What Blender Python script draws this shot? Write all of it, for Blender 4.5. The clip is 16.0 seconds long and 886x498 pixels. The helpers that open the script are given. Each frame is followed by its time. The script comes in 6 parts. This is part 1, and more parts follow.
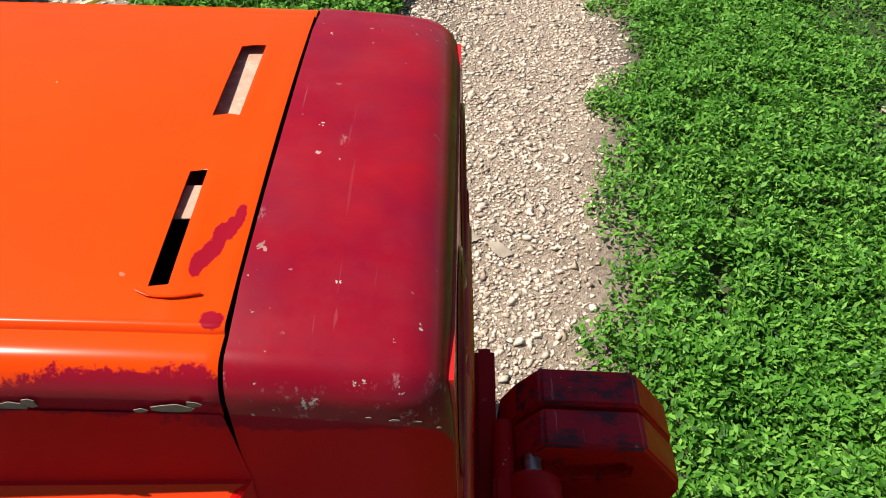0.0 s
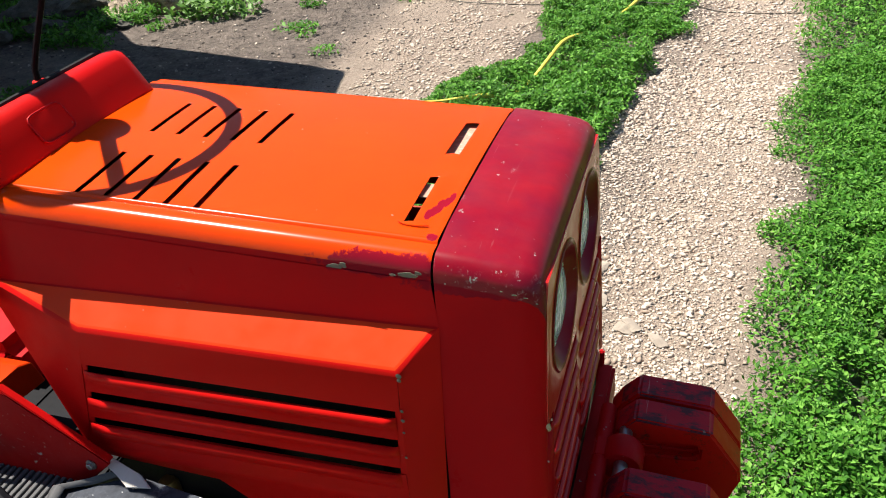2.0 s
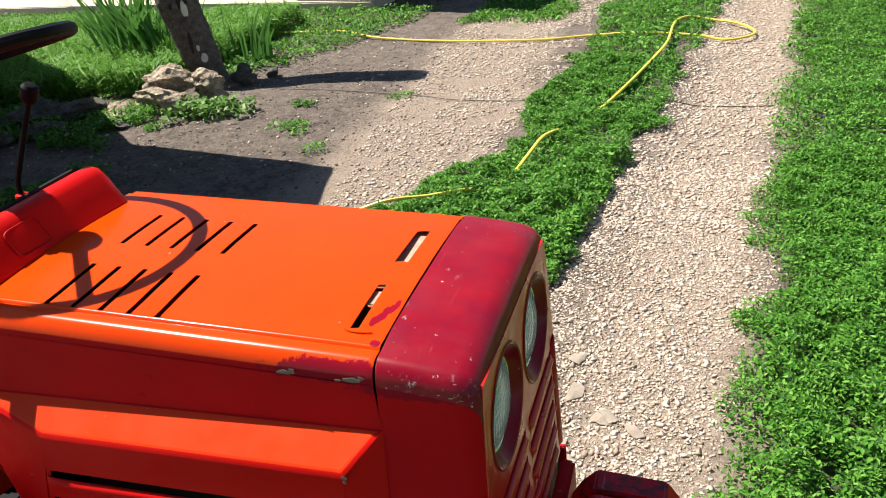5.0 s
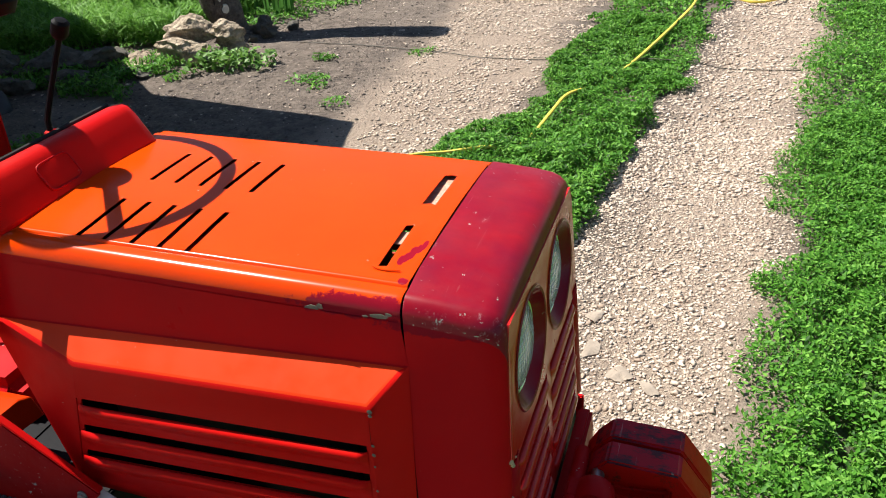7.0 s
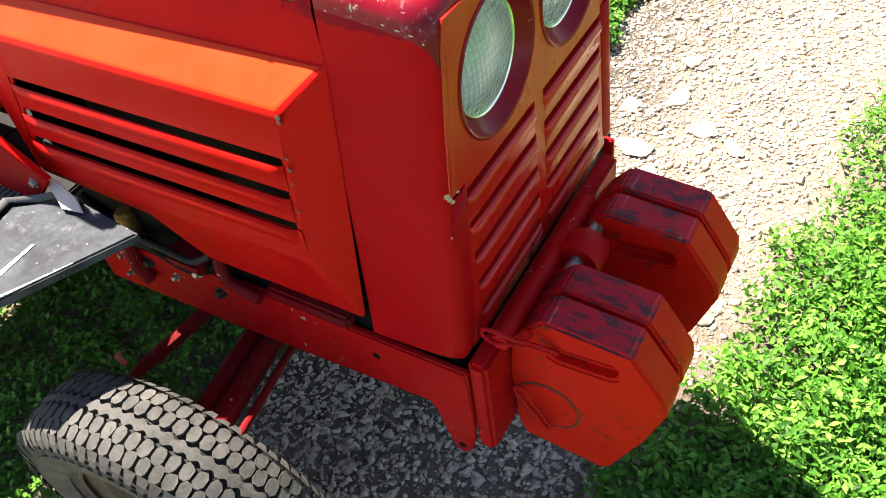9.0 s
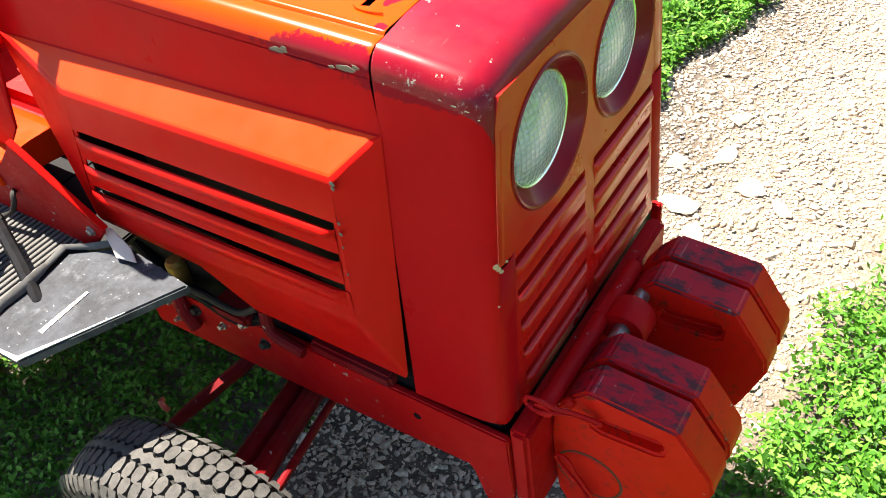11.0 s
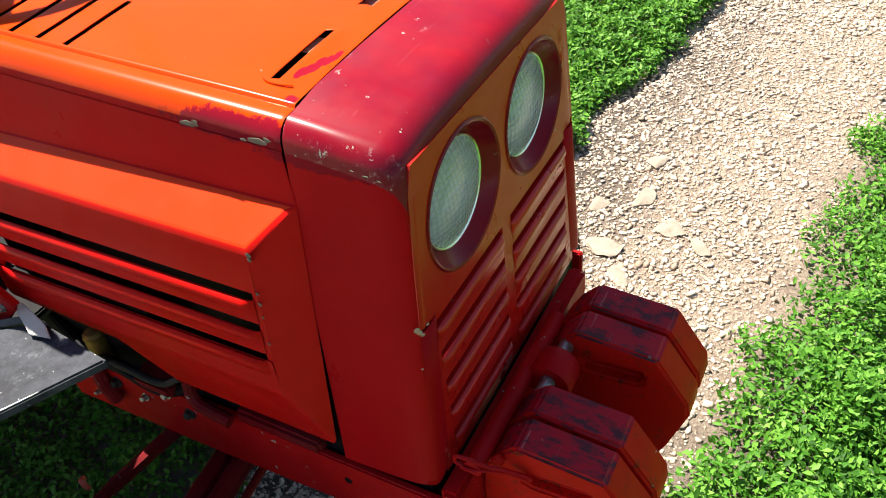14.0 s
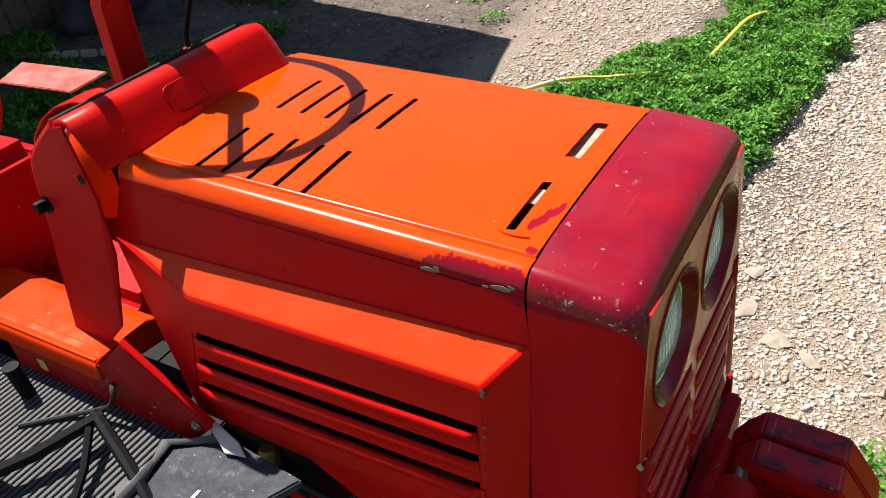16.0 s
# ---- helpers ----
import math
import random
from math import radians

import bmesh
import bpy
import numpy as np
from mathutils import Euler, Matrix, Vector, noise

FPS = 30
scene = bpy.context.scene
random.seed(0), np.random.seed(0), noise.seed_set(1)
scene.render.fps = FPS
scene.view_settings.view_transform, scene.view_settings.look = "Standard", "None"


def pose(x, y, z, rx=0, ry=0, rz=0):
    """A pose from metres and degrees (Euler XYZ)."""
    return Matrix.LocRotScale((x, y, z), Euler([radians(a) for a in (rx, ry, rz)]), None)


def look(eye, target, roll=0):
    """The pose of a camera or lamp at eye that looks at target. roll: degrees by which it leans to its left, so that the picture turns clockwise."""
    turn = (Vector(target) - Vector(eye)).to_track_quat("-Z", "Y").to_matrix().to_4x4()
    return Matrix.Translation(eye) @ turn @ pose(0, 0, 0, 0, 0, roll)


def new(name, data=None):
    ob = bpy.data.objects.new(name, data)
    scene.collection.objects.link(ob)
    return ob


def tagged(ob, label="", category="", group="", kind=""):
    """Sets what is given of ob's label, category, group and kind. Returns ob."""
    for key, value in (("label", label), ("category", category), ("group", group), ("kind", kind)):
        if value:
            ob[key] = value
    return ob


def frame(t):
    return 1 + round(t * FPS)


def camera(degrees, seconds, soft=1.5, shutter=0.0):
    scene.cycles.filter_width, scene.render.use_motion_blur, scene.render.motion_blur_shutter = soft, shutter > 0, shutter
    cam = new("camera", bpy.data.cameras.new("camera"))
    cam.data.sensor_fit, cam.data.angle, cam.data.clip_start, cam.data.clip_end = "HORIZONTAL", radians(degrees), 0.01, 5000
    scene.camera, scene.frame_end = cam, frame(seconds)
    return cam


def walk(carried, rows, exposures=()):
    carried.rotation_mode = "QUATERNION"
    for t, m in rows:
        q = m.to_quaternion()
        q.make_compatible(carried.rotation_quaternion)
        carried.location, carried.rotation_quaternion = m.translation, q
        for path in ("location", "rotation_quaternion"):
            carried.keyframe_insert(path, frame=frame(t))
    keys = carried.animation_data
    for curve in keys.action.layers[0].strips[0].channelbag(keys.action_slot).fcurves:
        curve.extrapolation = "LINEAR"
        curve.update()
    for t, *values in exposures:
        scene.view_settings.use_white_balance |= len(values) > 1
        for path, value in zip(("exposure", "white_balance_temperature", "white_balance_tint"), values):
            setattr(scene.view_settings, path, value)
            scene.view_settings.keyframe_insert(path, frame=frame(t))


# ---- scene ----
cam = camera(58.4, 16.0, 1.0)

PATH = [
    (0, (0.142, -0.474, 1.453), (0.058, 0.951, 0.053), -2.6),
    (0.5, (0.29, -0.636, 1.468), (-0.045, 0.851, 0.173), -5.8),
    (1, (0.329, -0.723, 1.531), (-0.258, 0.742, 0.302), -5.7),
    (1.5, (0.295, -0.84, 1.56), (-0.337, 0.662, 0.4), -5.6),
    (2, (0.281, -0.909, 1.604), (-0.319, 0.652, 0.506), -6.4),
    (2.5, (0.317, -0.91, 1.635), (-0.249, 0.709, 0.605), -7.5),
    (3, (0.357, -0.914, 1.66), (-0.207, 0.76, 0.722), -7.8),
    (3.5, (0.379, -0.915, 1.664), (-0.188, 0.787, 0.78), -7.5),
    (4, (0.396, -0.914, 1.671), (-0.169, 0.79, 0.79), -7.7),
    (4.2, (0.387, -0.919, 1.664), (-0.193, 0.78, 0.783), -7.8),
    (6.3, (0.359, -0.932, 1.645), (-0.279, 0.697, 0.675), -6.1),
    (6.5, (0.357, -0.939, 1.642), (-0.275, 0.689, 0.666), -5.9),
    (7, (0.353, -0.948, 1.631), (-0.289, 0.666, 0.64), -6.0),
    (7.5, (0.36, -0.946, 1.622), (-0.305, 0.635, 0.593), -6.0),
    (8, (0.4, -0.886, 1.541), (-0.296, 0.573, 0.364), -5.8),
    (8.5, (0.457, -0.781, 1.468), (-0.304, 0.438, 0.076), -6.7),
    (9, (0.491, -0.734, 1.454), (-0.334, 0.365, 0.001), -9.7),
    (9.5, (0.49, -0.715, 1.456), (-0.374, 0.374, 0.017), -10.3),
    (10, (0.484, -0.718, 1.467), (-0.424, 0.375, 0.059), -10.2),
    (10.2, (0.481, -0.721, 1.471), (-0.442, 0.375, 0.075), -10.2),
    (12.3, (0.468, -0.718, 1.492), (-0.469, 0.434, 0.153), -9.3),
    (12.5, (0.473, -0.711, 1.496), (-0.441, 0.468, 0.164), -8.9),
    (13, (0.477, -0.701, 1.5), (-0.388, 0.53, 0.182), -8.2),
    (13.5, (0.485, -0.699, 1.498), (-0.351, 0.556, 0.184), -8.0),
    (14, (0.485, -0.7, 1.499), (-0.341, 0.561, 0.185), -7.9),
    (14.5, (0.491, -0.705, 1.5), (-0.332, 0.566, 0.193), -7.8),
    (15, (0.494, -0.701, 1.507), (-0.318, 0.587, 0.21), -7.6),
    (15.5, (0.451, -0.709, 1.547), (-0.392, 0.623, 0.316), -7.7),
    (16, (0.318, -0.812, 1.609), (-0.633, 0.537, 0.481), -8.6),
]
LIGHT = [(0, 0.78, 6800), (1, 1.06, 6700), (2, 1.12, 6600), (4.2, 1.03, 6750), (7.5, 1.04, 6600), (8, 1.22, 6800), (8.5, 1.75, 7000), (9, 2.28, 7300), (10.2, 2.35, 7300), (12.3, 1.9, 7400), (12.5, 1.78, 7300), (13, 1.62, 7200), (14, 1.53, 7000), (15, 1.46, 6800), (16, 1.18, 6700)]
walk(cam, [(t, look(eye, target, roll)) for t, eye, target, roll in PATH], [(t, stops, kelvin, 8) for t, stops, kelvin in LIGHT])

# ---- world and sun ----
SUN_DIR = Vector((-0.59, 0.17, 1.0)).normalized()
world = bpy.data.worlds.new("world")
scene.world = world
world.use_nodes = True
wn, wl = world.node_tree.nodes, world.node_tree.links
sky = wn.new("ShaderNodeTexSky")
sky.sky_type = "NISHITA"
sky.sun_disc = False
sky.sun_elevation = math.asin(SUN_DIR.z)
sky.sun_rotation = math.atan2(SUN_DIR.x, SUN_DIR.y)
sky.air_density, sky.dust_density, sky.ozone_density = 0.9, 0.2, 1.0
wn["Background"].inputs[1].default_value = 0.056
wl.new(sky.outputs[0], wn["Background"].inputs[0])
sun = new("sun", bpy.data.lights.new("sun", "SUN"))
sun.data.energy, sun.data.angle, sun.data.color = 5.0, radians(0.55), (1.0, 0.955, 0.89)
sun.matrix_world = look(SUN_DIR * 30, (0, 0, 0))


# ---- materials ----
class Mat:
    """A node material round one Principled shader."""

    def __init__(self, name, rough=0.6, metal=0.0, spec=0.5):
        self.m = bpy.data.materials.new(name)
        self.m.use_nodes = True
        self.n, self.l = self.m.node_tree.nodes, self.m.node_tree.links
        self.b = self.n["Principled BSDF"]
        self.set("Roughness", rough).set("Metallic", metal).set("Specular IOR Level", spec)
        self.co = self.n.new("ShaderNodeTexCoord").outputs["Object"]

    def set(self, key, value):
        s = self.b.inputs[key]
        if isinstance(value, bpy.types.NodeSocket):
            self.l.new(value, s)
        else:
            s.default_value = value
        return self

    def node(self, kind, **inputs):
        nd = self.n.new(kind)
        for key, v in inputs.items():
            s = nd.inputs[int(key[1:])] if key[0] == "i" and key[1:].isdigit() else nd.inputs[key]
            if isinstance(v, bpy.types.NodeSocket):
                self.l.new(v, s)
            else:
                s.default_value = v
        return nd

    def noise(self, scale, detail=4.0, rough=0.55, co=None, stretch=None, distortion=0.0):
        co = co or self.co
        if stretch:
            co = self.node("ShaderNodeMapping", Vector=co, Scale=stretch).outputs[0]
        return self.node("ShaderNodeTexNoise", Vector=co, Scale=scale, Detail=detail, Roughness=rough, Distortion=distortion).outputs["Fac"]

    def ramp(self, fac, *stops):
        r = self.n.new("ShaderNodeValToRGB")
        self.l.new(fac, r.inputs[0])
        e = r.color_ramp.elements
        while len(e) < len(stops):
            e.new(0.5)
        for el, (p, c) in zip(e, stops):
            el.position = p
            el.color = (*c, 1) if isinstance(c, tuple) else (c, c, c, 1)
        return r.outputs[0]

    def mix(self, fac, a, b, mode="MIX"):
        x = self.n.new("ShaderNodeMix")
        x.data_type, x.blend_type = "RGBA", mode
        for i, v in ((0, fac), (6, a), (7, b)):
            if isinstance(v, bpy.types.NodeSocket):
                self.l.new(v, x.inputs[i])
            else:
                x.inputs[i].default_value = v if i == 0 else (*v, 1)
        return x.outputs[2]

    def math(self, op, a, b=0.0, c=0.0):
        x = self.n.new("ShaderNodeMath")
        x.operation = op
        for i, v in enumerate((a, b, c)):
            if isinstance(v, bpy.types.NodeSocket):
                self.l.new(v, x.inputs[i])
            else:
                x.inputs[i].default_value = v
        return x.outputs[0]

    def spot(self, centre, size):
        """1 inside an ellipsoid round centre, 0 outside, with its edge left to the caller."""
        d = self.node("ShaderNodeVectorMath", i0=self.co, i1=centre)
        d.operation = "SUBTRACT"
        s = self.node("ShaderNodeVectorMath", i0=d.outputs[0], i1=tuple(1 / v for v in size))
        s.operation = "MULTIPLY"
        n = self.node("ShaderNodeVectorMath", i0=s.outputs[0])
        n.operation = "LENGTH"
        return n.outputs["Value"]

    def bump(self, height, strength=0.3, distance=0.002):
        nd = self.node("ShaderNodeBump", Strength=strength, Distance=distance, Height=height)
        self.l.new(nd.outputs[0], self.b.inputs["Normal"])
        return self

    def random(self):
        return self.n.new("ShaderNodeNewGeometry").outputs["Random Per Island"]


def red_paint(name, base, dark, rough=0.28, dust=0.25, chips=0.66, spots=(), spot_colour=(0.24, 0.004, 0.014), coat=0.3, spec=0.22, coat_rough=0.07, scratch=0.0, scuff=0.0, rubbed=0.0, rust=0.0, ior=1.5, tint=None, relief=0.22):
    """Hand-painted tractor enamel: brush streaks, dust film, fine chips to grey primer, and overpainted patches."""
    m = Mat(name, rough, 0.0, spec)
    m.set("IOR", ior)
    if tint:
        m.set("Specular Tint", (*tint, 1.0))
    big = m.noise(5.0, 5, 0.6)
    streak = m.noise(30.0, 4, 0.6, stretch=(0.25, 1.0, 1.0))
    col = m.mix(m.ramp(big, (0.35, 0.0), (0.7, 1.0)), base, dark)
    col = m.mix(m.math("MULTIPLY", m.ramp(streak, (0.45, 0.0), (0.75, 1.0)), 0.25), col, dark)
    for centre, size in spots:
        d = m.math("ADD", m.spot(centre, size), m.math("MULTIPLY", m.math("SUBTRACT", m.noise(70.0, 5, 0.7), 0.5), 1.5))
        col = m.mix(m.ramp(d, (0.86, 1.0), (0.98, 0.0)), col, spot_colour)
    film = m.math("MULTIPLY", m.ramp(m.noise(11.0, 6, 0.7), (0.45, 0.0), (0.8, 1.0)), dust)
    col = m.mix(film, col, (0.42, 0.3, 0.3))
    chip = m.ramp(m.noise(85.0, 3, 0.6), (chips, 0.0), (chips + 0.015, 1.0))
    chip = m.math("MULTIPLY", chip, m.ramp(m.noise(9.0, 2), (0.5, 0.0), (0.6, 1.0)))
    col = m.mix(chip, col, (0.36, 0.33, 0.3))
    if scratch:
        for turn, seed in ((0.5, 3.0), (-0.9, 11.0)):
            co = m.node("ShaderNodeMapping", Vector=m.co, Rotation=(0.0, 0.0, turn), Location=(seed, 0.0, 0.0), Scale=(1.0, 0.035, 1.0)).outputs[0]
            line = m.ramp(m.noise(190.0, 2, 0.5, co=co), (0.69, 0.0), (0.72, 1.0))
            line = m.math("MULTIPLY", line, m.ramp(m.noise(13.0, 3, 0.6, co=co), (0.5, 0.0), (0.62, scratch)))
            col = m.mix(line, col, (0.55, 0.36, 0.34))
    if scuff:
        rub = m.ramp(m.noise(38.0, 6, 0.75, stretch=(0.5, 1.0, 1.0)), (0.47, 0.0), (0.57, scuff))
        col = m.mix(rub, col, (0.055, 0.02, 0.026))
    if rubbed:  # pale scuff clouds with a stringy edge
        rub = m.ramp(m.noise(120.0, 5, 0.8, stretch=(1.0, 0.4, 1.0)), (0.56, 0.0), (0.66, rubbed))
        rub = m.math("MULTIPLY", rub, m.ramp(m.noise(16.0, 3, 0.6), (0.6, 0.0), (0.72, 1.0)))
        col = m.mix(rub, col, (0.55, 0.4, 0.42))
    if rust:
        spot = m.ramp(m.noise(60.0, 6, 0.75), (0.54, 0.0), (0.64, rust))
        spot = m.math("MULTIPLY", spot, m.ramp(m.noise(12.0, 4, 0.65), (0.42, 0.0), (0.58, 1.0)))
        col = m.mix(spot, col, (0.09, 0.025, 0.012))
    m.set("Base Color", col)
    m.set("Roughness", m.ramp(m.noise(14.0, 5, 0.65), (0.3, rough * 0.75), (0.75, rough * 1.6)))
    m.set("Coat Weight", coat).set("Coat Roughness", coat_rough)
    wav = m.math("ADD", m.noise(9.0, 2), m.math("MULTIPLY", m.noise(220.0, 2), 0.04))
    m.bump(wav, relief, 0.004)
    return m.m


ORANGE = red_paint("orange_red_enamel", (0.7, 0.052, 0.001), (0.64, 0.044, 0.001), 0.3, 0.003, 0.73, coat=0.45, coat_rough=0.2, spec=0.0, relief=0.1,
                   spots=[((-0.05, -0.222, 1.082), (0.1, 0.03, 0.022)), ((-0.012, -0.178, 1.11), (0.008, 0.007, 0.02)),
                          ((-0.029, -0.138, 1.11), (0.0052, 0.012, 0.02)), ((-0.025, -0.127, 1.11), (0.0052, 0.012, 0.02)), ((-0.016, -0.104, 1.11), (0.0052, 0.012, 0.02)), ((-0.021, -0.115, 1.11), (0.0045, 0.016, 0.02)), ((-0.012, -0.093, 1.11), (0.0045, 0.012, 0.02))])
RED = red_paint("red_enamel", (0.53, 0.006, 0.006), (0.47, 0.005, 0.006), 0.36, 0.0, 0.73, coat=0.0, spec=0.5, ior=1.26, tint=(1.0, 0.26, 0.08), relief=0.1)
# Lit copy of RED: sunlight on the slope is put into the colour.
SUNLIT_RED = red_paint("sunlit_red_enamel", (0.64, 0.04, 0.007), (0.59, 0.034, 0.007), 0.4, 0.0, 0.73, coat=0.0, spec=0.5, ior=1.36, tint=(1.0, 0.42, 0.25), relief=0.08)
# Darker copy of RED: shade on upright sheets is put into the colour.
SHADE_RED = red_paint("shade_red_enamel", (0.45, 0.004, 0.007), (0.39, 0.003, 0.007), 0.34, 0.0, 0.73, coat=0.0, spec=0.5, ior=1.14, spots=[((0.06, -0.222, 1.066), (0.1, 0.03, 0.011)), ((-0.06, -0.219, 1.088), (0.11, 0.04, 0.017))])
TUNNEL = red_paint("tunnel_enamel", (0.6, 0.035, 0.001), (0.52, 0.027, 0.001), 0.5, 0.02, 0.7, coat=0.0, spec=0.5, ior=1.2, tint=(1.0, 0.4, 0.1), relief=0.1)
BRACKET = red_paint("scratched_red_enamel", (0.36, 0.004, 0.004), (0.27, 0.003, 0.006), 0.42, 0.01, 0.66, coat=0.0, spec=0.5, ior=1.17, scratch=0.6, rubbed=0.4)
FRONT_RED = red_paint("front_red_enamel", (0.62, 0.009, 0.006), (0.52, 0.007, 0.006), 0.3, 0.01, 0.7, coat=0.3, spec=0.3, coat_rough=0.16)
CRIMSON = red_paint("crimson_enamel", (0.29, 0.002, 0.007), (0.14, 0.002, 0.018), 0.36, 0.03, 0.675, spec=0.1, coat=0.28, coat_rough=0.16, scratch=0.12, rubbed=0.7)
FRAME_RED = red_paint("frame_red_enamel", (0.5, 0.005, 0.006), (0.38, 0.004, 0.008), 0.4, 0.01, 0.68, coat=0.0, spec=0.5, ior=1.2)
# Darker frame red for underside parts, with their shade in the colour.
SHADE_FRAME_RED = red_paint("shade_frame_enamel", (0.2, 0.003, 0.007), (0.1, 0.004, 0.006), 0.5, 0.05, 0.68, coat=0.0, spec=0.5, ior=1.2)
WEIGHT_RED = red_paint("weight_red_enamel", (0.62, 0.011, 0.005), (0.52, 0.008, 0.006), 0.4, 0.0, 0.7, coat=0.0, spec=0.5, rust=0.9, ior=1.2)
WEIGHT_TOP = red_paint("scuffed_weight_enamel", (0.56, 0.006, 0.016), (0.36, 0.005, 0.022), 0.42, 0.02, 0.67, coat=0.0, scratch=0.4, spec=0.5, scuff=0.9, ior=1.3)


def plain(name, colour, rough=0.5, metal=0.0, vary=0.25, scale=30.0, bump=0.15, spec=0.5):
    m = Mat(name, rough, metal, spec)
    f = m.noise(scale, 5, 0.65)
    g = m.noise(scale * 0.17, 3)
    lo, hi = tuple(c * (1 - vary) for c in colour), tuple(min(1, c * (1 + vary)) for c in colour)
    col = m.mix(m.ramp(f, (0.3, 0.0), (0.7, 1.0)), lo, hi)
    m.set("Base Color", m.mix(m.math("MULTIPLY", m.ramp(g, (0.4, 0.0), (0.65, 1.0)), 0.4), col, lo))
    m.set("Roughness", m.ramp(f, (0.25, rough * 0.8), (0.75, min(1, rough * 1.25))))
    m.bump(f, bump, 0.003)
    return m.m


BLACK = plain("black_paint", (0.006, 0.006, 0.008), 0.5, 0.0, 0.3, 60, 0.1, 0.08)
RUBBER = plain("black_rubber", (0.02, 0.019, 0.018), 0.75, 0.0, 0.4, 80, 0.2, 0.2)
STEEL = plain("bare_steel", (0.35, 0.34, 0.32), 0.4, 0.9, 0.3, 90, 0.2)
IRON = plain("oily_engine_iron", (0.025, 0.022, 0.02), 0.6, 0.0, 0.5, 40, 0.3, 0.25)
RIM = plain("wheel_rim_paint", (0.06, 0.05, 0.035), 0.6, 0.0, 0.4, 50, 0.2)


def worn_black():
    """Black paint rubbed to a mottled blue-grey, with cloudy pale scuffs."""
    m = Mat("worn_black_plate", 0.7, 0.0, 0.12)
    a = m.ramp(m.noise(16.0, 8, 0.75), (0.38, 0.0), (0.66, 1.0))
    col = m.mix(a, (0.02, 0.022, 0.029), (0.07, 0.076, 0.092))
    cloud = m.ramp(m.noise(42.0, 7, 0.8), (0.54, 0.0), (0.66, 0.8))
    cloud = m.math("MULTIPLY", cloud, m.ramp(m.noise(9.0, 3, 0.6), (0.45, 0.0), (0.62, 1.0)))
    col = m.mix(cloud, col, (0.16, 0.17, 0.19))
    s = m.ramp(m.noise(60.0, 5, 0.7, stretch=(1.0, 0.12, 1.0)), (0.64, 0.0), (0.7, 0.7))
    col = m.mix(s, col, (0.15, 0.155, 0.17))
    dots = m.ramp(m.noise(150.0, 2, 0.5), (0.72, 0.0), (0.74, 1.0))
    m.set("Base Color", m.mix(dots, col, (0.4, 0.41, 0.42)))
    m.set("Roughness", m.ramp(a, (0.0, 0.62), (1.0, 0.8)))
    return m.bump(m.noise(70.0, 4, 0.7), 0.25, 0.002).m


PRIMER = plain("grey_green_primer", (0.15, 0.135, 0.105), 0.7, 0.0, 0.3, 90, 0.2)
# Red enamel with the pink of direct sun put into its colour.
LIT_PINK = red_paint("sunlit_pink_enamel", (0.6, 0.09, 0.07), (0.5, 0.05, 0.04), 0.35, 0.25, 0.7, spec=0.5)
WORN_BLACK = worn_black()
# Worn primer on the chips; also the gleam painted under the front slots.
WORN_GLEAM_PALE = plain("worn_primer_and_gleam", (0.5, 0.3, 0.22), 0.25, 0.0, 0.25, 80, 0.1)


def dusty_tyre():
    m = Mat("dusty_tyre_rubber", 0.85)
    a = m.ramp(m.noise(26.0, 7, 0.75), (0.32, 0.0), (0.66, 1.0))
    col = m.mix(a, (0.026, 0.025, 0.025), (0.1, 0.094, 0.09))
    col = m.mix(m.math("MULTIPLY", m.random(), 0.35), col, (0.026, 0.025, 0.025))
    scuff = m.ramp(m.noise(120.0, 6, 0.8), (0.52, 0.0), (0.64, 0.55))
    col = m.mix(scuff, col, (0.034, 0.032, 0.031))
    crack = m.ramp(m.noise(95.0, 4, 0.7), (0.32, 1.0), (0.42, 0.0))
    m.set("Base Color", m.mix(m.math("MULTIPLY", crack, 0.75), col, (0.014, 0.014, 0.014)))
    return m.bump(m.math("ADD", m.noise(160.0, 3), m.noise(60.0, 4)), 0.4, 0.0015).m


TYRE = dusty_tyre()
TYRE_GROOVE = plain("tyre_groove_rubber", (0.014, 0.0135, 0.013), 0.9, 0.0, 0.3, 120, 0.2)


def lens_glass():
    m = Mat("fluted_lens_glass", 0.08)
    m.set("Transmission Weight", 0.62).set("IOR", 1.5).set("Base Color", (0.93, 0.96, 0.93, 1))
    y = m.node("ShaderNodeTexWave", Vector=m.co, Scale=44.0, Distortion=0.5)
    y.bands_direction = "Y"
    z = m.node("ShaderNodeTexWave", Vector=m.co, Scale=40.0, Distortion=0.5)
    z.bands_direction = "Z"
    m.bump(m.math("ADD", m.math("POWER", y.outputs["Fac"], 3.0), m.math("POWER", z.outputs["Fac"], 3.0)), 0.7, 0.005)
    return m.m


LENS = lens_glass()
CHROME = plain("lamp_reflector", (0.9, 0.91, 0.88), 0.3, 1.0, 0.04, 40, 0.02)


def stone(name, a, b, scale=6.0, bump=0.5, rough=0.9, dist=0.03):
    m = Mat(name, rough)
    f = m.noise(scale, 8, 0.65)
    v = m.node("ShaderNodeTexVoronoi", Vector=m.co, Scale=scale * 2.2).outputs["Distance"]
    col = m.mix(m.ramp(f, (0.3, 0.0), (0.7, 1.0)), a, b)
    m.set("Base Color", m.mix(m.ramp(m.noise(scale * 9, 4), (0.5, 0.0), (0.8, 0.6)), col, tuple(c * 0.45 for c in a)))
    return m.bump(m.math("ADD", f, m.math("MULTIPLY", v, 0.4)), bump, dist).m


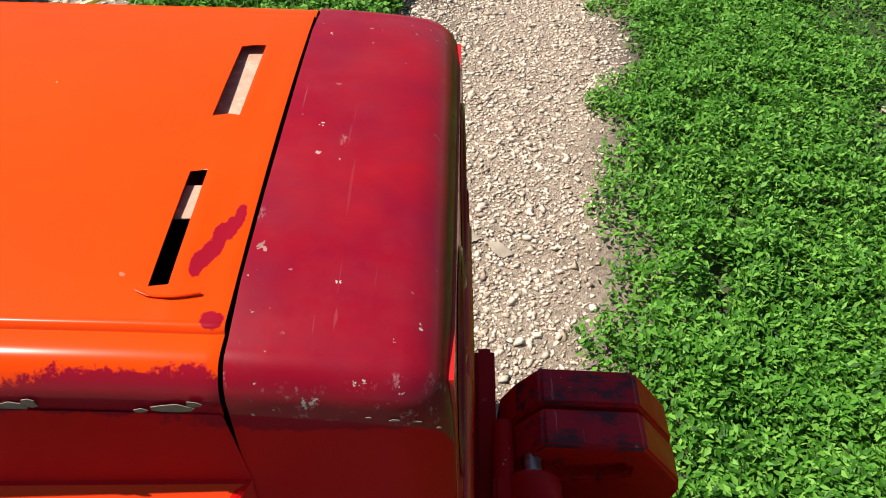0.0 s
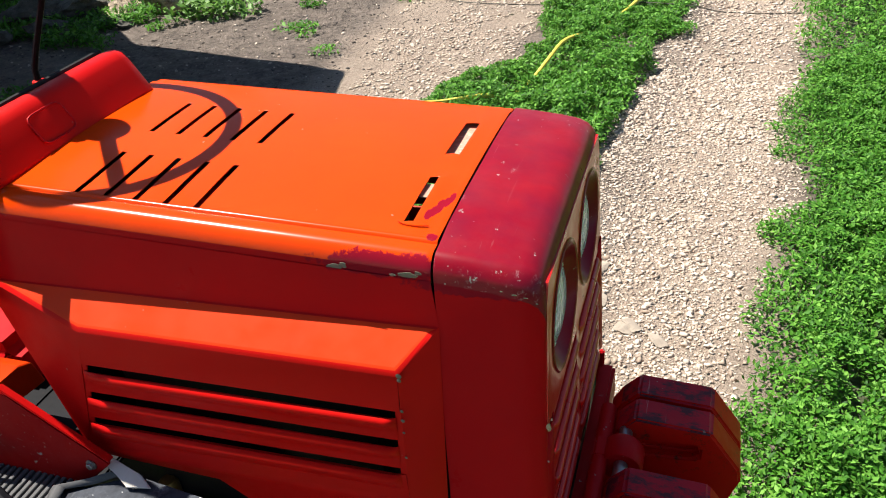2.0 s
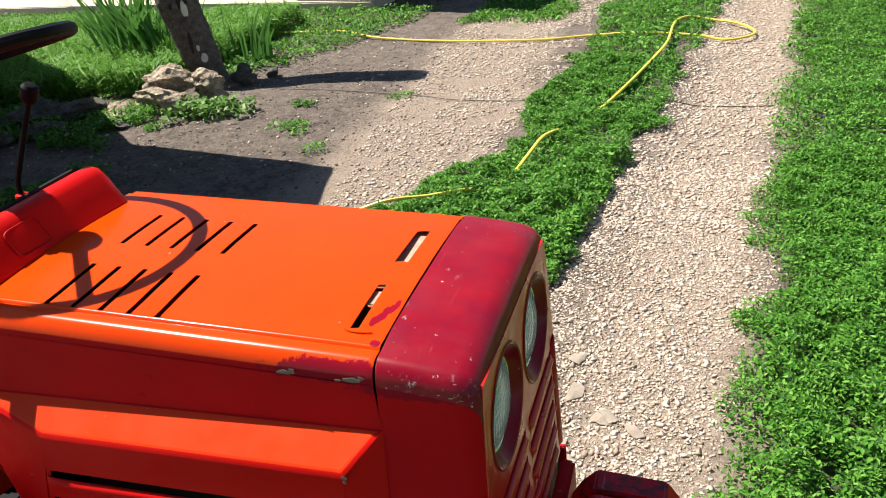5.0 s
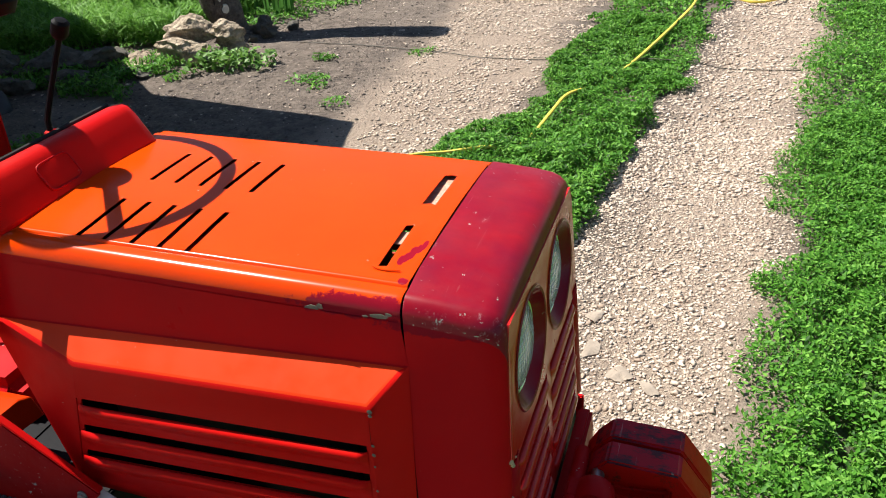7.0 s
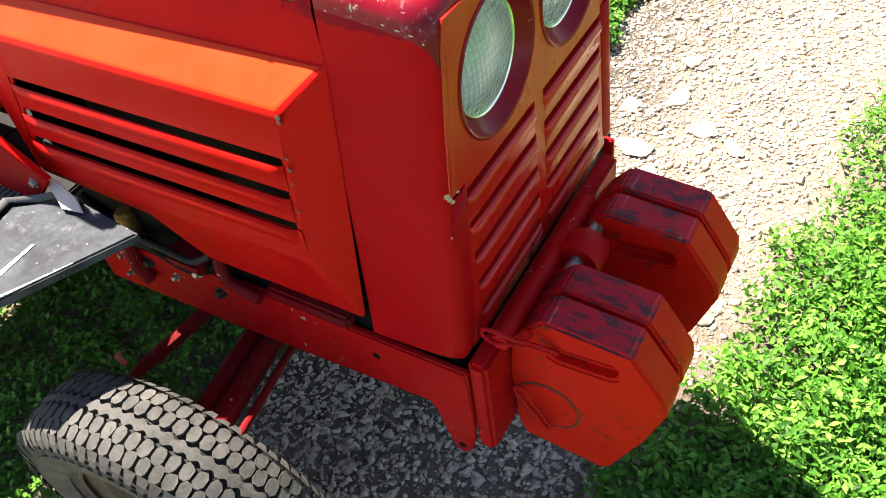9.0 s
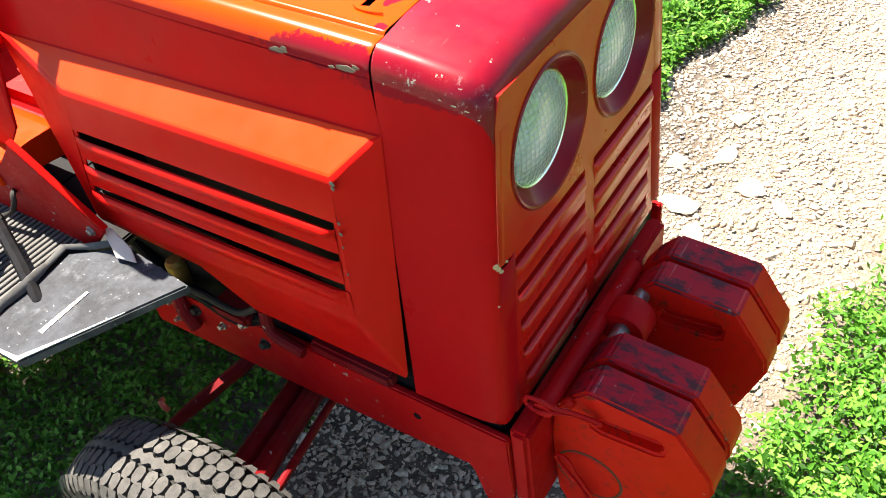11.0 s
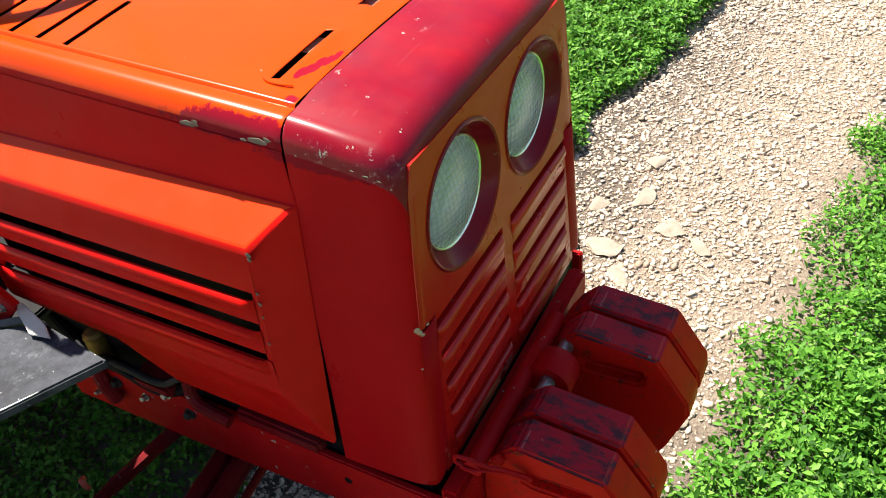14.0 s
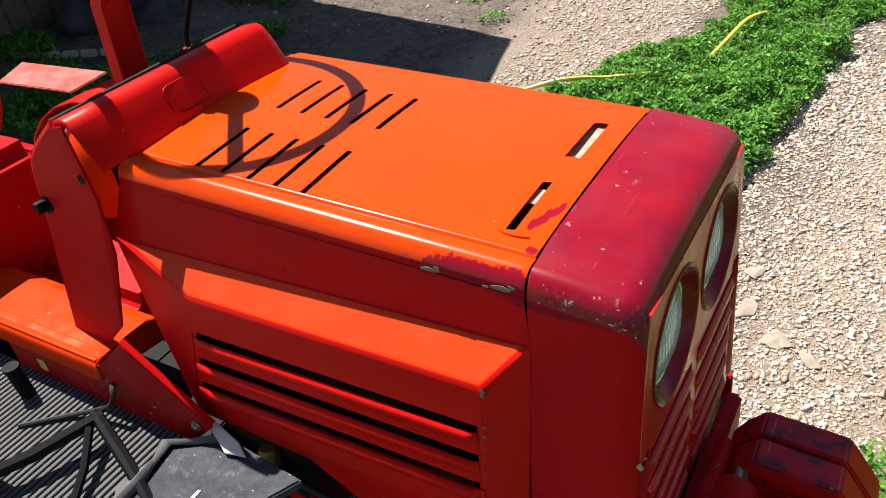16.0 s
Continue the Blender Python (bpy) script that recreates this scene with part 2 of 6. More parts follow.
# Darker rock whose colour carries the shade that lies on it.
SHADE_ROCK = stone("shade_darkened_rock", (0.035, 0.034, 0.028), (0.15, 0.135, 0.11), 9.0, 0.9, 0.95, 0.05)
FLAT_STONE = stone("pale_flat_stone", (0.24, 0.195, 0.155), (0.4, 0.335, 0.27), 12.0, 0.5, 0.92, 0.01)
CLOD = plain("dark_soil_clod", (0.1, 0.08, 0.066), 0.95, 0.0, 0.4, 60, 0.4)
LIMESTONE = stone("weathered_limestone", (0.15, 0.105, 0.07), (0.64, 0.53, 0.39), 11.0, 1.0, 0.92, 0.08)
TARP = plain("dark_grey_tarpaulin", (0.025, 0.027, 0.034), 0.55, 0.0, 0.4, 9, 0.3)
RUST = plain("brown_rust", (0.11, 0.034, 0.016), 0.9, 0.0, 0.6, 120, 0.4)
BRASS = plain("dull_brass", (0.35, 0.2, 0.06), 0.4, 0.8, 0.3, 60, 0.1)
CONCRETE = stone("rough_concrete", (0.36, 0.32, 0.27), (0.52, 0.47, 0.4), 2.5, 0.35, 0.92, 0.02)
PLINTH = stone("pale_concrete", (0.5, 0.42, 0.32), (0.66, 0.56, 0.43), 2.0, 0.25, 0.9, 0.01)
BARK = stone("tree_bark", (0.06, 0.046, 0.036), (0.19, 0.155, 0.13), 22.0, 0.9, 0.95, 0.04)
CUT_WOOD = stone("pale_cut_wood", (0.55, 0.5, 0.42), (0.72, 0.68, 0.6), 20.0, 0.3, 0.8, 0.01)
HOLLOW = stone("dark_hollow_wood", (0.02, 0.016, 0.012), (0.04, 0.03, 0.025), 20.0, 0.4, 0.95, 0.01)
OLD_WOOD = stone("old_timber", (0.07, 0.05, 0.035), (0.16, 0.12, 0.09), 12.0, 0.6, 0.9, 0.02)
SHEET = plain("grey_sheet_metal", (0.12, 0.125, 0.13), 0.5, 0.4, 0.3, 12, 0.1)
HOSE = plain("yellow_garden_hose", (0.74, 0.57, 0.08), 0.45, 0.0, 0.12, 40, 0.05)
CABLE = plain("pale_cable", (0.6, 0.55, 0.48), 0.6, 0.0, 0.15, 30, 0.05)


def ground_soil():
    """Grey-brown yard soil that turns to crushed limestone in the two wheel ruts."""
    m = Mat("yard_soil", 0.95)
    sep = m.node("ShaderNodeSeparateXYZ", Vector=m.co)
    x, y = sep.outputs[0], sep.outputs[1]
    wob = m.math("MULTIPLY", m.math("SUBTRACT", m.noise(1.6, 5, 0.6), 0.5), 0.55)

    def rut(offset, slope, half):
        c = m.math("ADD", m.math("MULTIPLY", y, slope), offset)
        d = m.math("ADD", m.math("ABSOLUTE", m.math("SUBTRACT", x, c)), wob)
        return m.ramp(d, (max(0.0, half - 0.1), 1.0), (half + 0.14, 0.0))

    f = m.noise(9.0, 8, 0.7)
    fine = m.noise(70.0, 6, 0.75)
    crumb = m.math("ADD", m.math("MULTIPLY", f, 0.55), m.math("MULTIPLY", m.noise(28.0, 6, 0.75), 0.45))
    soil = m.mix(m.ramp(crumb, (0.4, 0.0), (0.6, 1.0)), (0.075, 0.057, 0.046), (0.24, 0.19, 0.155))
    soil = m.mix(m.math("MULTIPLY", m.ramp(m.noise(1.1, 4), (0.45, 0.0), (0.7, 1.0)), 0.4), soil, (0.29, 0.236, 0.195))
    chalk = m.mix(m.ramp(fine, (0.3, 0.0), (0.65, 1.0)), (0.27, 0.192, 0.143), (0.58, 0.465, 0.365))
    mask = m.math("MAXIMUM", rut(0.11, 0.105, 0.27), m.math("MULTIPLY", rut(-1.22, -0.03, 0.5), 0.75))
    mask = m.math("MULTIPLY", mask, m.ramp(m.math("MULTIPLY", m.math("ADD", y, wob), 0.5), (0.1, 0.25), (0.35, 1.0)))
    bed = m.math("ADD", m.math("SUBTRACT", x, m.math("MULTIPLY", y, 0.105)), wob)
    # Pale ground on the unseen near side, added to bounce light onto the tractor.
    near = m.ramp(m.math("SUBTRACT", m.math("MULTIPLY", m.math("ADD", y, wob), -1.0), 1.2), (0.0, 0.0), (0.3, 1.0))
    green = m.ramp(m.math("SUBTRACT", bed, 0.5), (0.0, 0.0), (0.15, 1.0))
    near = m.math("MULTIPLY", near, m.math("SUBTRACT", 1.0, green))
    moss = m.mix(m.ramp(fine, (0.35, 0.0), (0.65, 1.0)), (0.02, 0.045, 0.008), (0.07, 0.14, 0.02))
    soil = m.mix(green, soil, moss)
    m.set("Base Color", m.mix(m.math("MAXIMUM", mask, near), soil, chalk))
    return m.bump(m.math("ADD", fine, m.math("MULTIPLY", crumb, 3.0)), 1.0, 0.02).m


SOIL = ground_soil()


def gravel_stone():
    m = Mat("crushed_limestone", 0.9)
    r = m.random()
    col = m.ramp(r, (0.0, (0.33, 0.245, 0.185)), (0.3, (0.58, 0.465, 0.37)), (0.7, (0.72, 0.6, 0.49)), (1.0, (0.44, 0.36, 0.3)))
    m.set("Base Color", m.mix(m.ramp(m.noise(120.0, 4), (0.4, 0.0), (0.8, 0.5)), col, (0.2, 0.155, 0.115)))
    return m.bump(m.noise(200.0, 3), 0.4, 0.002).m


GRAVEL = gravel_stone()


def leaf(name, dark, mid, light, sheen=0.2):
    m = Mat(name, 0.55, 0.0, sheen)
    r = m.random()
    col = m.ramp(r, (0.0, dark), (0.5, mid), (1.0, light))
    col = m.mix(m.math("MULTIPLY", m.ramp(m.noise(1.3, 3), (0.4, 0.0), (0.65, 1.0)), 0.35), col, mid)
    m.set("Base Color", col)
    m.set("Subsurface Weight", 0.0)
    t = m.n.new("ShaderNodeBsdfTranslucent")
    m.l.new(m.mix(0.5, col, light), t.inputs[0])
    mixer = m.n.new("ShaderNodeMixShader")
    mixer.inputs[0].default_value = 0.28
    out = m.n["Material Output"]
    m.l.new(m.b.outputs[0], mixer.inputs[1])
    m.l.new(t.outputs[0], mixer.inputs[2])
    m.l.new(mixer.outputs[0], out.inputs[0])
    return m.m


WEED = leaf("knotweed_leaf", (0.012, 0.052, 0.005), (0.066, 0.22, 0.019), (0.21, 0.44, 0.07))
LONG_GRASS = leaf("long_grass", (0.05, 0.15, 0.012), (0.11, 0.28, 0.03), (0.21, 0.42, 0.07))
IRIS = leaf("iris_leaf", (0.025, 0.1, 0.015), (0.06, 0.2, 0.03), (0.16, 0.36, 0.08), 0.5)
BROADLEAF = leaf("broad_leaf", (0.04, 0.12, 0.015), (0.1, 0.24, 0.03), (0.2, 0.36, 0.07), 0.4)


# ---- building helpers ----
def finish(name, me, mat, parent=None, label="", smooth=True, angle=32):
    ob = new(name, me)
    for one in (mat if isinstance(mat, (list, tuple)) else [mat]):
        me.materials.append(one)
    if smooth:
        me.polygons.foreach_set("use_smooth", np.ones(len(me.polygons), bool))
        me.set_sharp_from_angle(angle=radians(angle))
    if parent:
        ob.parent = parent
    if label:
        ob["label"] = label
    return ob


def true_normals(ob):
    """Keeps broad flat sheets flat beside their rounded folds."""
    w = ob.modifiers.new("normals", "WEIGHTED_NORMAL")
    w.weight, w.keep_sharp = 80, True
    return ob


def part(name, bm, mat, parent=None, label="", smooth=True, angle=32):
    """Links a bmesh as one mesh object under a thing or a part."""
    me = bpy.data.meshes.new(name)
    bmesh.ops.recalc_face_normals(bm, faces=bm.faces)
    bm.to_mesh(me)
    bm.free()
    return finish(name, me, mat, parent, label, smooth, angle)


def thing(name, label, category, at=(0, 0, 0), group="", kind=""):
    ob = new(name)
    ob.location = at
    ob.empty_display_size = 0.05
    return tagged(ob, label, category, group, kind)


def box(bm, x0, x1, y0, y1, z0, z1, bev=0.0, seg=2):
    vs = [bm.verts.new((x, y, z)) for x in (x0, x1) for y in (y0, y1) for z in (z0, z1)]
    fs = [bm.faces.new([vs[i] for i in f]) for f in ((0, 1, 3, 2), (4, 6, 7, 5), (0, 4, 5, 1), (2, 3, 7, 6), (0, 2, 6, 4), (1, 5, 7, 3))]
    if bev:
        bmesh.ops.bevel(bm, geom=list({e for f in fs for e in f.edges}), offset=bev, segments=seg, affect="EDGES", clamp_overlap=True)
    return bm


def prism(bm, profile, y0, y1, bev=0.0, seg=2, axis="y"):
    """A profile in x, z drawn out along y (or in x, y along z, or y, z along x)."""
    put = {"y": lambda a, b, c: (a, c, b), "z": lambda a, b, c: (a, b, c), "x": lambda a, b, c: (c, a, b)}[axis]
    lo = [bm.verts.new(put(a, b, y0)) for a, b in profile]
    hi = [bm.verts.new(put(a, b, y1)) for a, b in profile]
    k = len(profile)
    fs = [bm.faces.new(lo), bm.faces.new(hi[::-1])]
    fs += [bm.faces.new((lo[i], hi[i], hi[(i + 1) % k], lo[(i + 1) % k])) for i in range(k)]
    if bev:
        bmesh.ops.bevel(bm, geom=list({e for f in fs for e in f.edges}), offset=bev, segments=seg, affect="EDGES", clamp_overlap=True)
    return bm


def slab(bm, corners, thick, bev=0.0):
    """A flat plate from its corners, given a thickness along its normal."""
    c = [Vector(p) for p in corners]
    nrm = (c[1] - c[0]).cross(c[2] - c[0]).normalized() * thick
    lo, hi = [bm.verts.new(p) for p in c], [bm.verts.new(p + nrm) for p in c]
    k = len(c)
    fs = [bm.faces.new(lo[::-1]), bm.faces.new(hi)]
    fs += [bm.faces.new((lo[i], lo[(i + 1) % k], hi[(i + 1) % k], hi[i])) for i in range(k)]
    if bev:
        bmesh.ops.bevel(bm, geom=list({e for f in fs for e in f.edges}), offset=bev, segments=2, affect="EDGES", clamp_overlap=True)
    return bm


def smooth_path(points, steps=6):
    """A Catmull-Rom curve through the points."""
    p = [Vector(a) for a in points]
    p = [p[0] * 2 - p[1]] + p + [p[-1] * 2 - p[-2]]
    out = []
    for i in range(1, len(p) - 2):
        for k in range(steps):
            t = k / steps
            a, b, c, d = p[i - 1 : i + 3]
            out.append(0.5 * (2 * b + (c - a) * t + (2 * a - 5 * b + 4 * c - d) * t * t + (3 * b - a - 3 * c + d) * t**3))
    return out + [p[-2]]


def tube(bm, path, radius, sides=8, closed=False):
    """A round bar along a path; radius is a number or one per point."""
    path = [Vector(p) for p in path]
    k = len(path)
    rad = [float(r) for r in radius] if hasattr(radius, "__len__") else [radius] * k
    rings, side = [], None
    for i, p in enumerate(path):
        a = path[(i - 1) % k] if closed or i else p
        b = path[(i + 1) % k] if closed or i < k - 1 else p
        way = (b - a).normalized()
        side = way.orthogonal().normalized() if side is None else (side - way * side.dot(way)).normalized()
        up = way.cross(side)
        rings.append([bm.verts.new(p + rad[i] * (math.cos(t) * side + math.sin(t) * up)) for t in np.linspace(0, 2 * math.pi, sides, endpoint=False)])
    for i in range(k if closed else k - 1):
        r, s = rings[i], rings[(i + 1) % k]
        for j in range(sides):
            bm.faces.new((r[j], r[(j + 1) % sides], s[(j + 1) % sides], s[j]))
    if not closed:
        bm.faces.new(rings[0][::-1])
        bm.faces.new(rings[-1])
    return bm


def lathe(bm, profile, sides=48, m=Matrix.Identity(4), closed=False):
    """A profile of (radius, along) turned about the local z axis, laid by the matrix m."""
    rings = []
    for r, h in profile:
        if r < 1e-6:
            rings.append([bm.verts.new(m @ Vector((0, 0, h)))])
        else:
            rings.append([bm.verts.new(m @ Vector((r * math.cos(t), r * math.sin(t), h))) for t in np.linspace(0, 2 * math.pi, sides, endpoint=False)])
    pairs = list(zip(rings, rings[1:])) + ([(rings[-1], rings[0])] if closed else [])
    for a, b in pairs:
        for j in range(sides):
            q = [a[j % len(a)], a[(j + 1) % len(a)], b[(j + 1) % len(b)], b[j % len(b)]]
            q = [v for n, v in enumerate(q) if v not in q[:n]]
            if len(q) > 2:
                bm.faces.new(q)
    return bm


def bolt(bm, at, axis, r=0.008, h=0.006):
    """A hexagon head and its washer."""
    turn = Vector(axis).to_track_quat("Z", "Y").to_matrix().to_4x4()
    m = Matrix.Translation(at) @ turn
    lathe(bm, [(0, 0), (r * 1.5, 0), (r * 1.5, h * 0.3), (0, h * 0.3)], 16, m)
    lathe(bm, [(0, h * 0.3), (r, h * 0.3), (r, h), (r * 0.8, h * 1.15), (0, h * 1.15)], 6, m)
    return bm


def plate_with_holes(bm, outer, holes, place, thick):
    """A flat sheet with openings: loops in two coordinates, laid by place(u, v, depth), with inner walls of that depth."""
    loops = []
    for loop in [outer] + holes:
        vs = [bm.verts.new(place(u, v, 0)) for u, v in loop]
        es = [bm.edges.new((vs[i], vs[(i + 1) % len(vs)])) for i in range(len(vs))]
        loops.append((vs, es))
    bmesh.ops.triangle_fill(bm, use_beauty=True, edges=[e for _, es in loops for e in es])
    for (vs, _), loop in zip(loops, [outer] + holes):
        back = [bm.verts.new(place(u, v, thick)) for u, v in loop]
        for i in range(len(vs)):
            j = (i + 1) % len(vs)
            bm.faces.new((vs[i], vs[j], back[j], back[i]))
    return bm


def circle(cx, cy, r, n=40):
    return [(cx + r * math.cos(t), cy + r * math.sin(t)) for t in np.linspace(0, 2 * math.pi, n, endpoint=False)]


def rock_mesh(name, size, seed, rough=0.28, sub=3):
    """A broken field stone: facets cut from a ball and roughened."""
    rnd = random.Random(seed)
    bm = bmesh.new()
    bmesh.ops.create_icosphere(bm, subdivisions=sub, radius=1.0)
    cuts = [(Vector((rnd.uniform(-1, 1), rnd.uniform(-1, 1), rnd.uniform(-0.6, 1))).normalized(), rnd.uniform(0.42, 0.8)) for _ in range(13)]
    off = Vector((seed * 3.1, seed * 1.7, 0))
    for v in bm.verts:
        for nrm, d in cuts:
            over = v.co.dot(nrm) - d
            if over > 0:
                v.co -= nrm * over * 0.97
        v.co *= 1 + rough * (noise.noise(v.co * 1.7 + off) * 0.5 + noise.noise(v.co * 4.5 + off) * 0.3 + abs(noise.noise(v.co * 8.0 + off)) * 0.12)
        v.co = Vector((v.co.x * size[0], v.co.y * size[1], v.co.z * size[2]))
    low = min(v.co.z for v in bm.verts)
    for v in bm.verts:
        v.co.z -= low
    return bm


# ---- ground ----
def rut_right(y):
    """Left and right edge of the rut that passes in front of the tractor."""
    left = np.interp(y, [-3, 0.3, 1.15, 1.66, 2.07, 2.96, 3.37, 3.84, 4.52, 5.39, 6.74, 8.04, 14], [-0.5, -0.42, -0.24, -0.22, -0.13, -0.08, -0.01, 0.1, 0.18, 0.28, 0.43, 0.57, 1.1])
    right = np.interp(y, [-3, -0.05, 0.34, 0.84, 1.09, 1.45, 1.7, 1.85, 2.56, 3.26, 4.32, 6.34, 7.65, 14], [0.1, 0.27, 0.38, 0.42, 0.48, 0.48, 0.52, 0.62, 0.64, 0.72, 0.8, 1.05, 1.2, 2.0])
    return left, right


def rut_left(y):
    left = np.interp(y, [0, 2.75, 3.64, 5.09, 7.22, 14], [-1.45, -1.61, -1.69, -1.85, -2.0, -1.8])
    right = np.interp(y, [0, 2.5, 2.95, 3.15, 3.25, 3.44, 3.91, 4.39, 5.07, 5.74, 6.82, 8.3, 14], [-1.2, -1.12, -1.02, -0.9, -0.72, -0.72, -0.8, -0.83, -0.66, -0.64, -0.67, -0.5, 0.0])
    return left, right


def fbm(x, y, scale, seed=0):
    """Cheap smooth noise from sums of turned sines, about -1 to 1."""
    out = 0
    for i, a in enumerate((0.3, 1.4, 2.5, 3.9, 5.1)):
        f = scale * (1 + 0.55 * i)
        out = out + np.sin((x * math.cos(a) + y * math.sin(a)) * f + 1.7 * i + seed) * np.cos((x * math.sin(a * 1.7) - y * math.cos(a * 1.7)) * f * 0.8 + seed * 2.1 + i)
    return out / 3.0


# Thin or bare places in the weeds: x, y and half widths.
BARE = [(1.52, 2.1, 0.2, 0.5), (1.37, 1.42, 0.12, 0.28), (0.82, 1.1, 0.05, 0.07), (0.73, 0.87, 0.035, 0.07), (0.71, 0.77, 0.03, 0.04), (0.62, 1.91, 0.08, 0.1), (1.26, 3.57, 0.08, 0.08), (1.1, 2.06, 0.05, 0.05), (0.57, 1.84, 0.07, 0.07)]


def green_cover(x, y):
    """How thickly weeds stand at a place, 0 to 1."""
    wob = 0.10 * fbm(x, y, 2.6, 1) + 0.06 * fbm(x, y, 7.0, 4)
    l, r = rut_right(y)
    ll, lr = rut_left(y)
    soft = 0.07
    field = np.clip((x - r - 0.9 * wob + 0.04) / 0.2, 0, 1)
    for cx, cy, sx, sy in BARE:
        field = field * (1 - 0.9 * np.exp(-(((x - cx - 0.4 * wob) / sx) ** 2) - ((y - cy + 0.6 * wob) / sy) ** 2))
    strip = np.clip((x - lr - wob) / soft, 0, 1) * np.clip((l - x - wob) / soft, 0, 1) * np.clip((y - 0.2) / 0.3, 0, 1)
    for cx, cy, sx, sy in ((0.03, 4.6, 0.12, 0.45), (0.17, 5.55, 0.1, 0.5), (-0.2, 3.55, 0.14, 0.2), (-0.55, 3.3, 0.1, 0.12)):  # thin places along the hose
        strip = strip * (1 - 0.8 * np.exp(-(((x - cx) / sx) ** 2) - ((y - cy) / sy) ** 2))
    edge = np.interp(x, [-12, -6.0, -4.3, -3.3, -3.0, -2.6, -2.2], [3.9, 4.0, 4.35, 5.2, 5.9, 7.0, 8.6])
    lawn = np.clip((y - edge - 1.5 * wob) / 0.25, 0, 1) * np.clip((-2.15 - x - wob) / 0.2, 0, 1) * np.clip((8.6 + 0.155 * np.minimum(-8.4 - x, 0) - y) / 0.1, 0, 1)
    back = np.clip((x + 2.05 - wob - 0.05 * (y - 6.8)) / 0.15, 0, 1) * np.clip((-0.95 - x - wob) / 0.15, 0, 1) * np.clip((y - 6.75 - 2 * wob) / 0.2, 0, 1)
    under = np.clip((-0.5 - 0.25 * np.clip(-0.6 - y, 0, 1) - x - wob) / 0.2, 0, 1) * np.clip((0.35 - y - wob) / 0.3, 0, 1) * 0.85
    tuft = 0.0
    for cx, cy, s in ((-1.8, 4.44, 0.13), (-2.36, 3.8, 0.18), (-2.24, 3.62, 0.1), (-1.99, 3.33, 0.13), (-2.5, 4.25, 0.07), (-3.5, 3.75, 0.08), (0.55, 1.66, 0.07), (0.58, 2.3, 0.05)):
        d = np.hypot(x - cx, (y - cy) * 1.2) / s
        tuft = np.maximum(tuft, 0.8 * np.clip(1.15 - d + 4.5 * wob, 0, 1))
    return np.clip(np.maximum.reduce([field, strip, lawn, back, under, tuft + 0 * x]), 0, 1)


def soil_height(x, y):
    l, r = rut_right(y)
    ll, lr = rut_left(y)
    dip = np.exp(-(((x - (l + r) / 2) / 0.33) ** 2)) + 0.8 * np.exp(-(((x - (ll + lr) / 2) / 0.4) ** 2))
    near = np.exp(-((x * x + y * y) / 400.0))
    return (-0.02 * dip + 0.012 * fbm(x, y, 1.9, 7) + 0.006 * fbm(x, y, 8.0, 3)) * near


def ground_sheet():
    def axis(lo, hi, step, far):
        inner = np.arange(lo, hi + step / 2, step)
        grow = np.cumsum(step * 1.35 ** np.arange(1, 30))
        grow = grow[grow < far]
        return np.concatenate([lo - grow[::-1], inner, hi + grow])

    xs, ys = axis(-4.5, 3.0, 0.05, 900), axis(-1.5, 9.5, 0.05, 900)
    gx, gy = np.meshgrid(xs, ys)
    gz = soil_height(gx, gy)
    nx, ny = len(xs), len(ys)
    i = np.arange(nx * ny).reshape(ny, nx)
    quads = np.stack([i[:-1, :-1], i[:-1, 1:], i[1:, 1:], i[1:, :-1]], -1).reshape(-1, 4)
    me = bpy.data.meshes.new("ground")
    me.from_pydata(np.stack([gx, gy, gz], -1).reshape(-1, 3).tolist(), [], quads.tolist())
    return tagged(finish("ground", me, SOIL, angle=180), "bare grey-brown yard soil with pale limestone wheel ruts", "ground", kind="structure")


def mesh_from_arrays(name, verts, tris, mat, smooth=False):
    me = bpy.data.meshes.new(name)
    me.vertices.add(len(verts))
    me.vertices.foreach_set("co", verts.astype(np.float32).ravel())
    me.loops.add(tris.size)
    me.loops.foreach_set("vertex_index", tris.astype(np.int32).ravel())
    k = tris.shape[1]
    me.polygons.add(len(tris))
    me.polygons.foreach_set("loop_start", np.arange(0, tris.size, k, dtype=np.int32))
    me.update(calc_edges=True)
    return finish(name, me, mat, smooth=smooth)


def scatter(rng, n, x0, x1, y0, y1):
    return rng.uniform(x0, x1, n), rng.uniform(y0, y1, n)


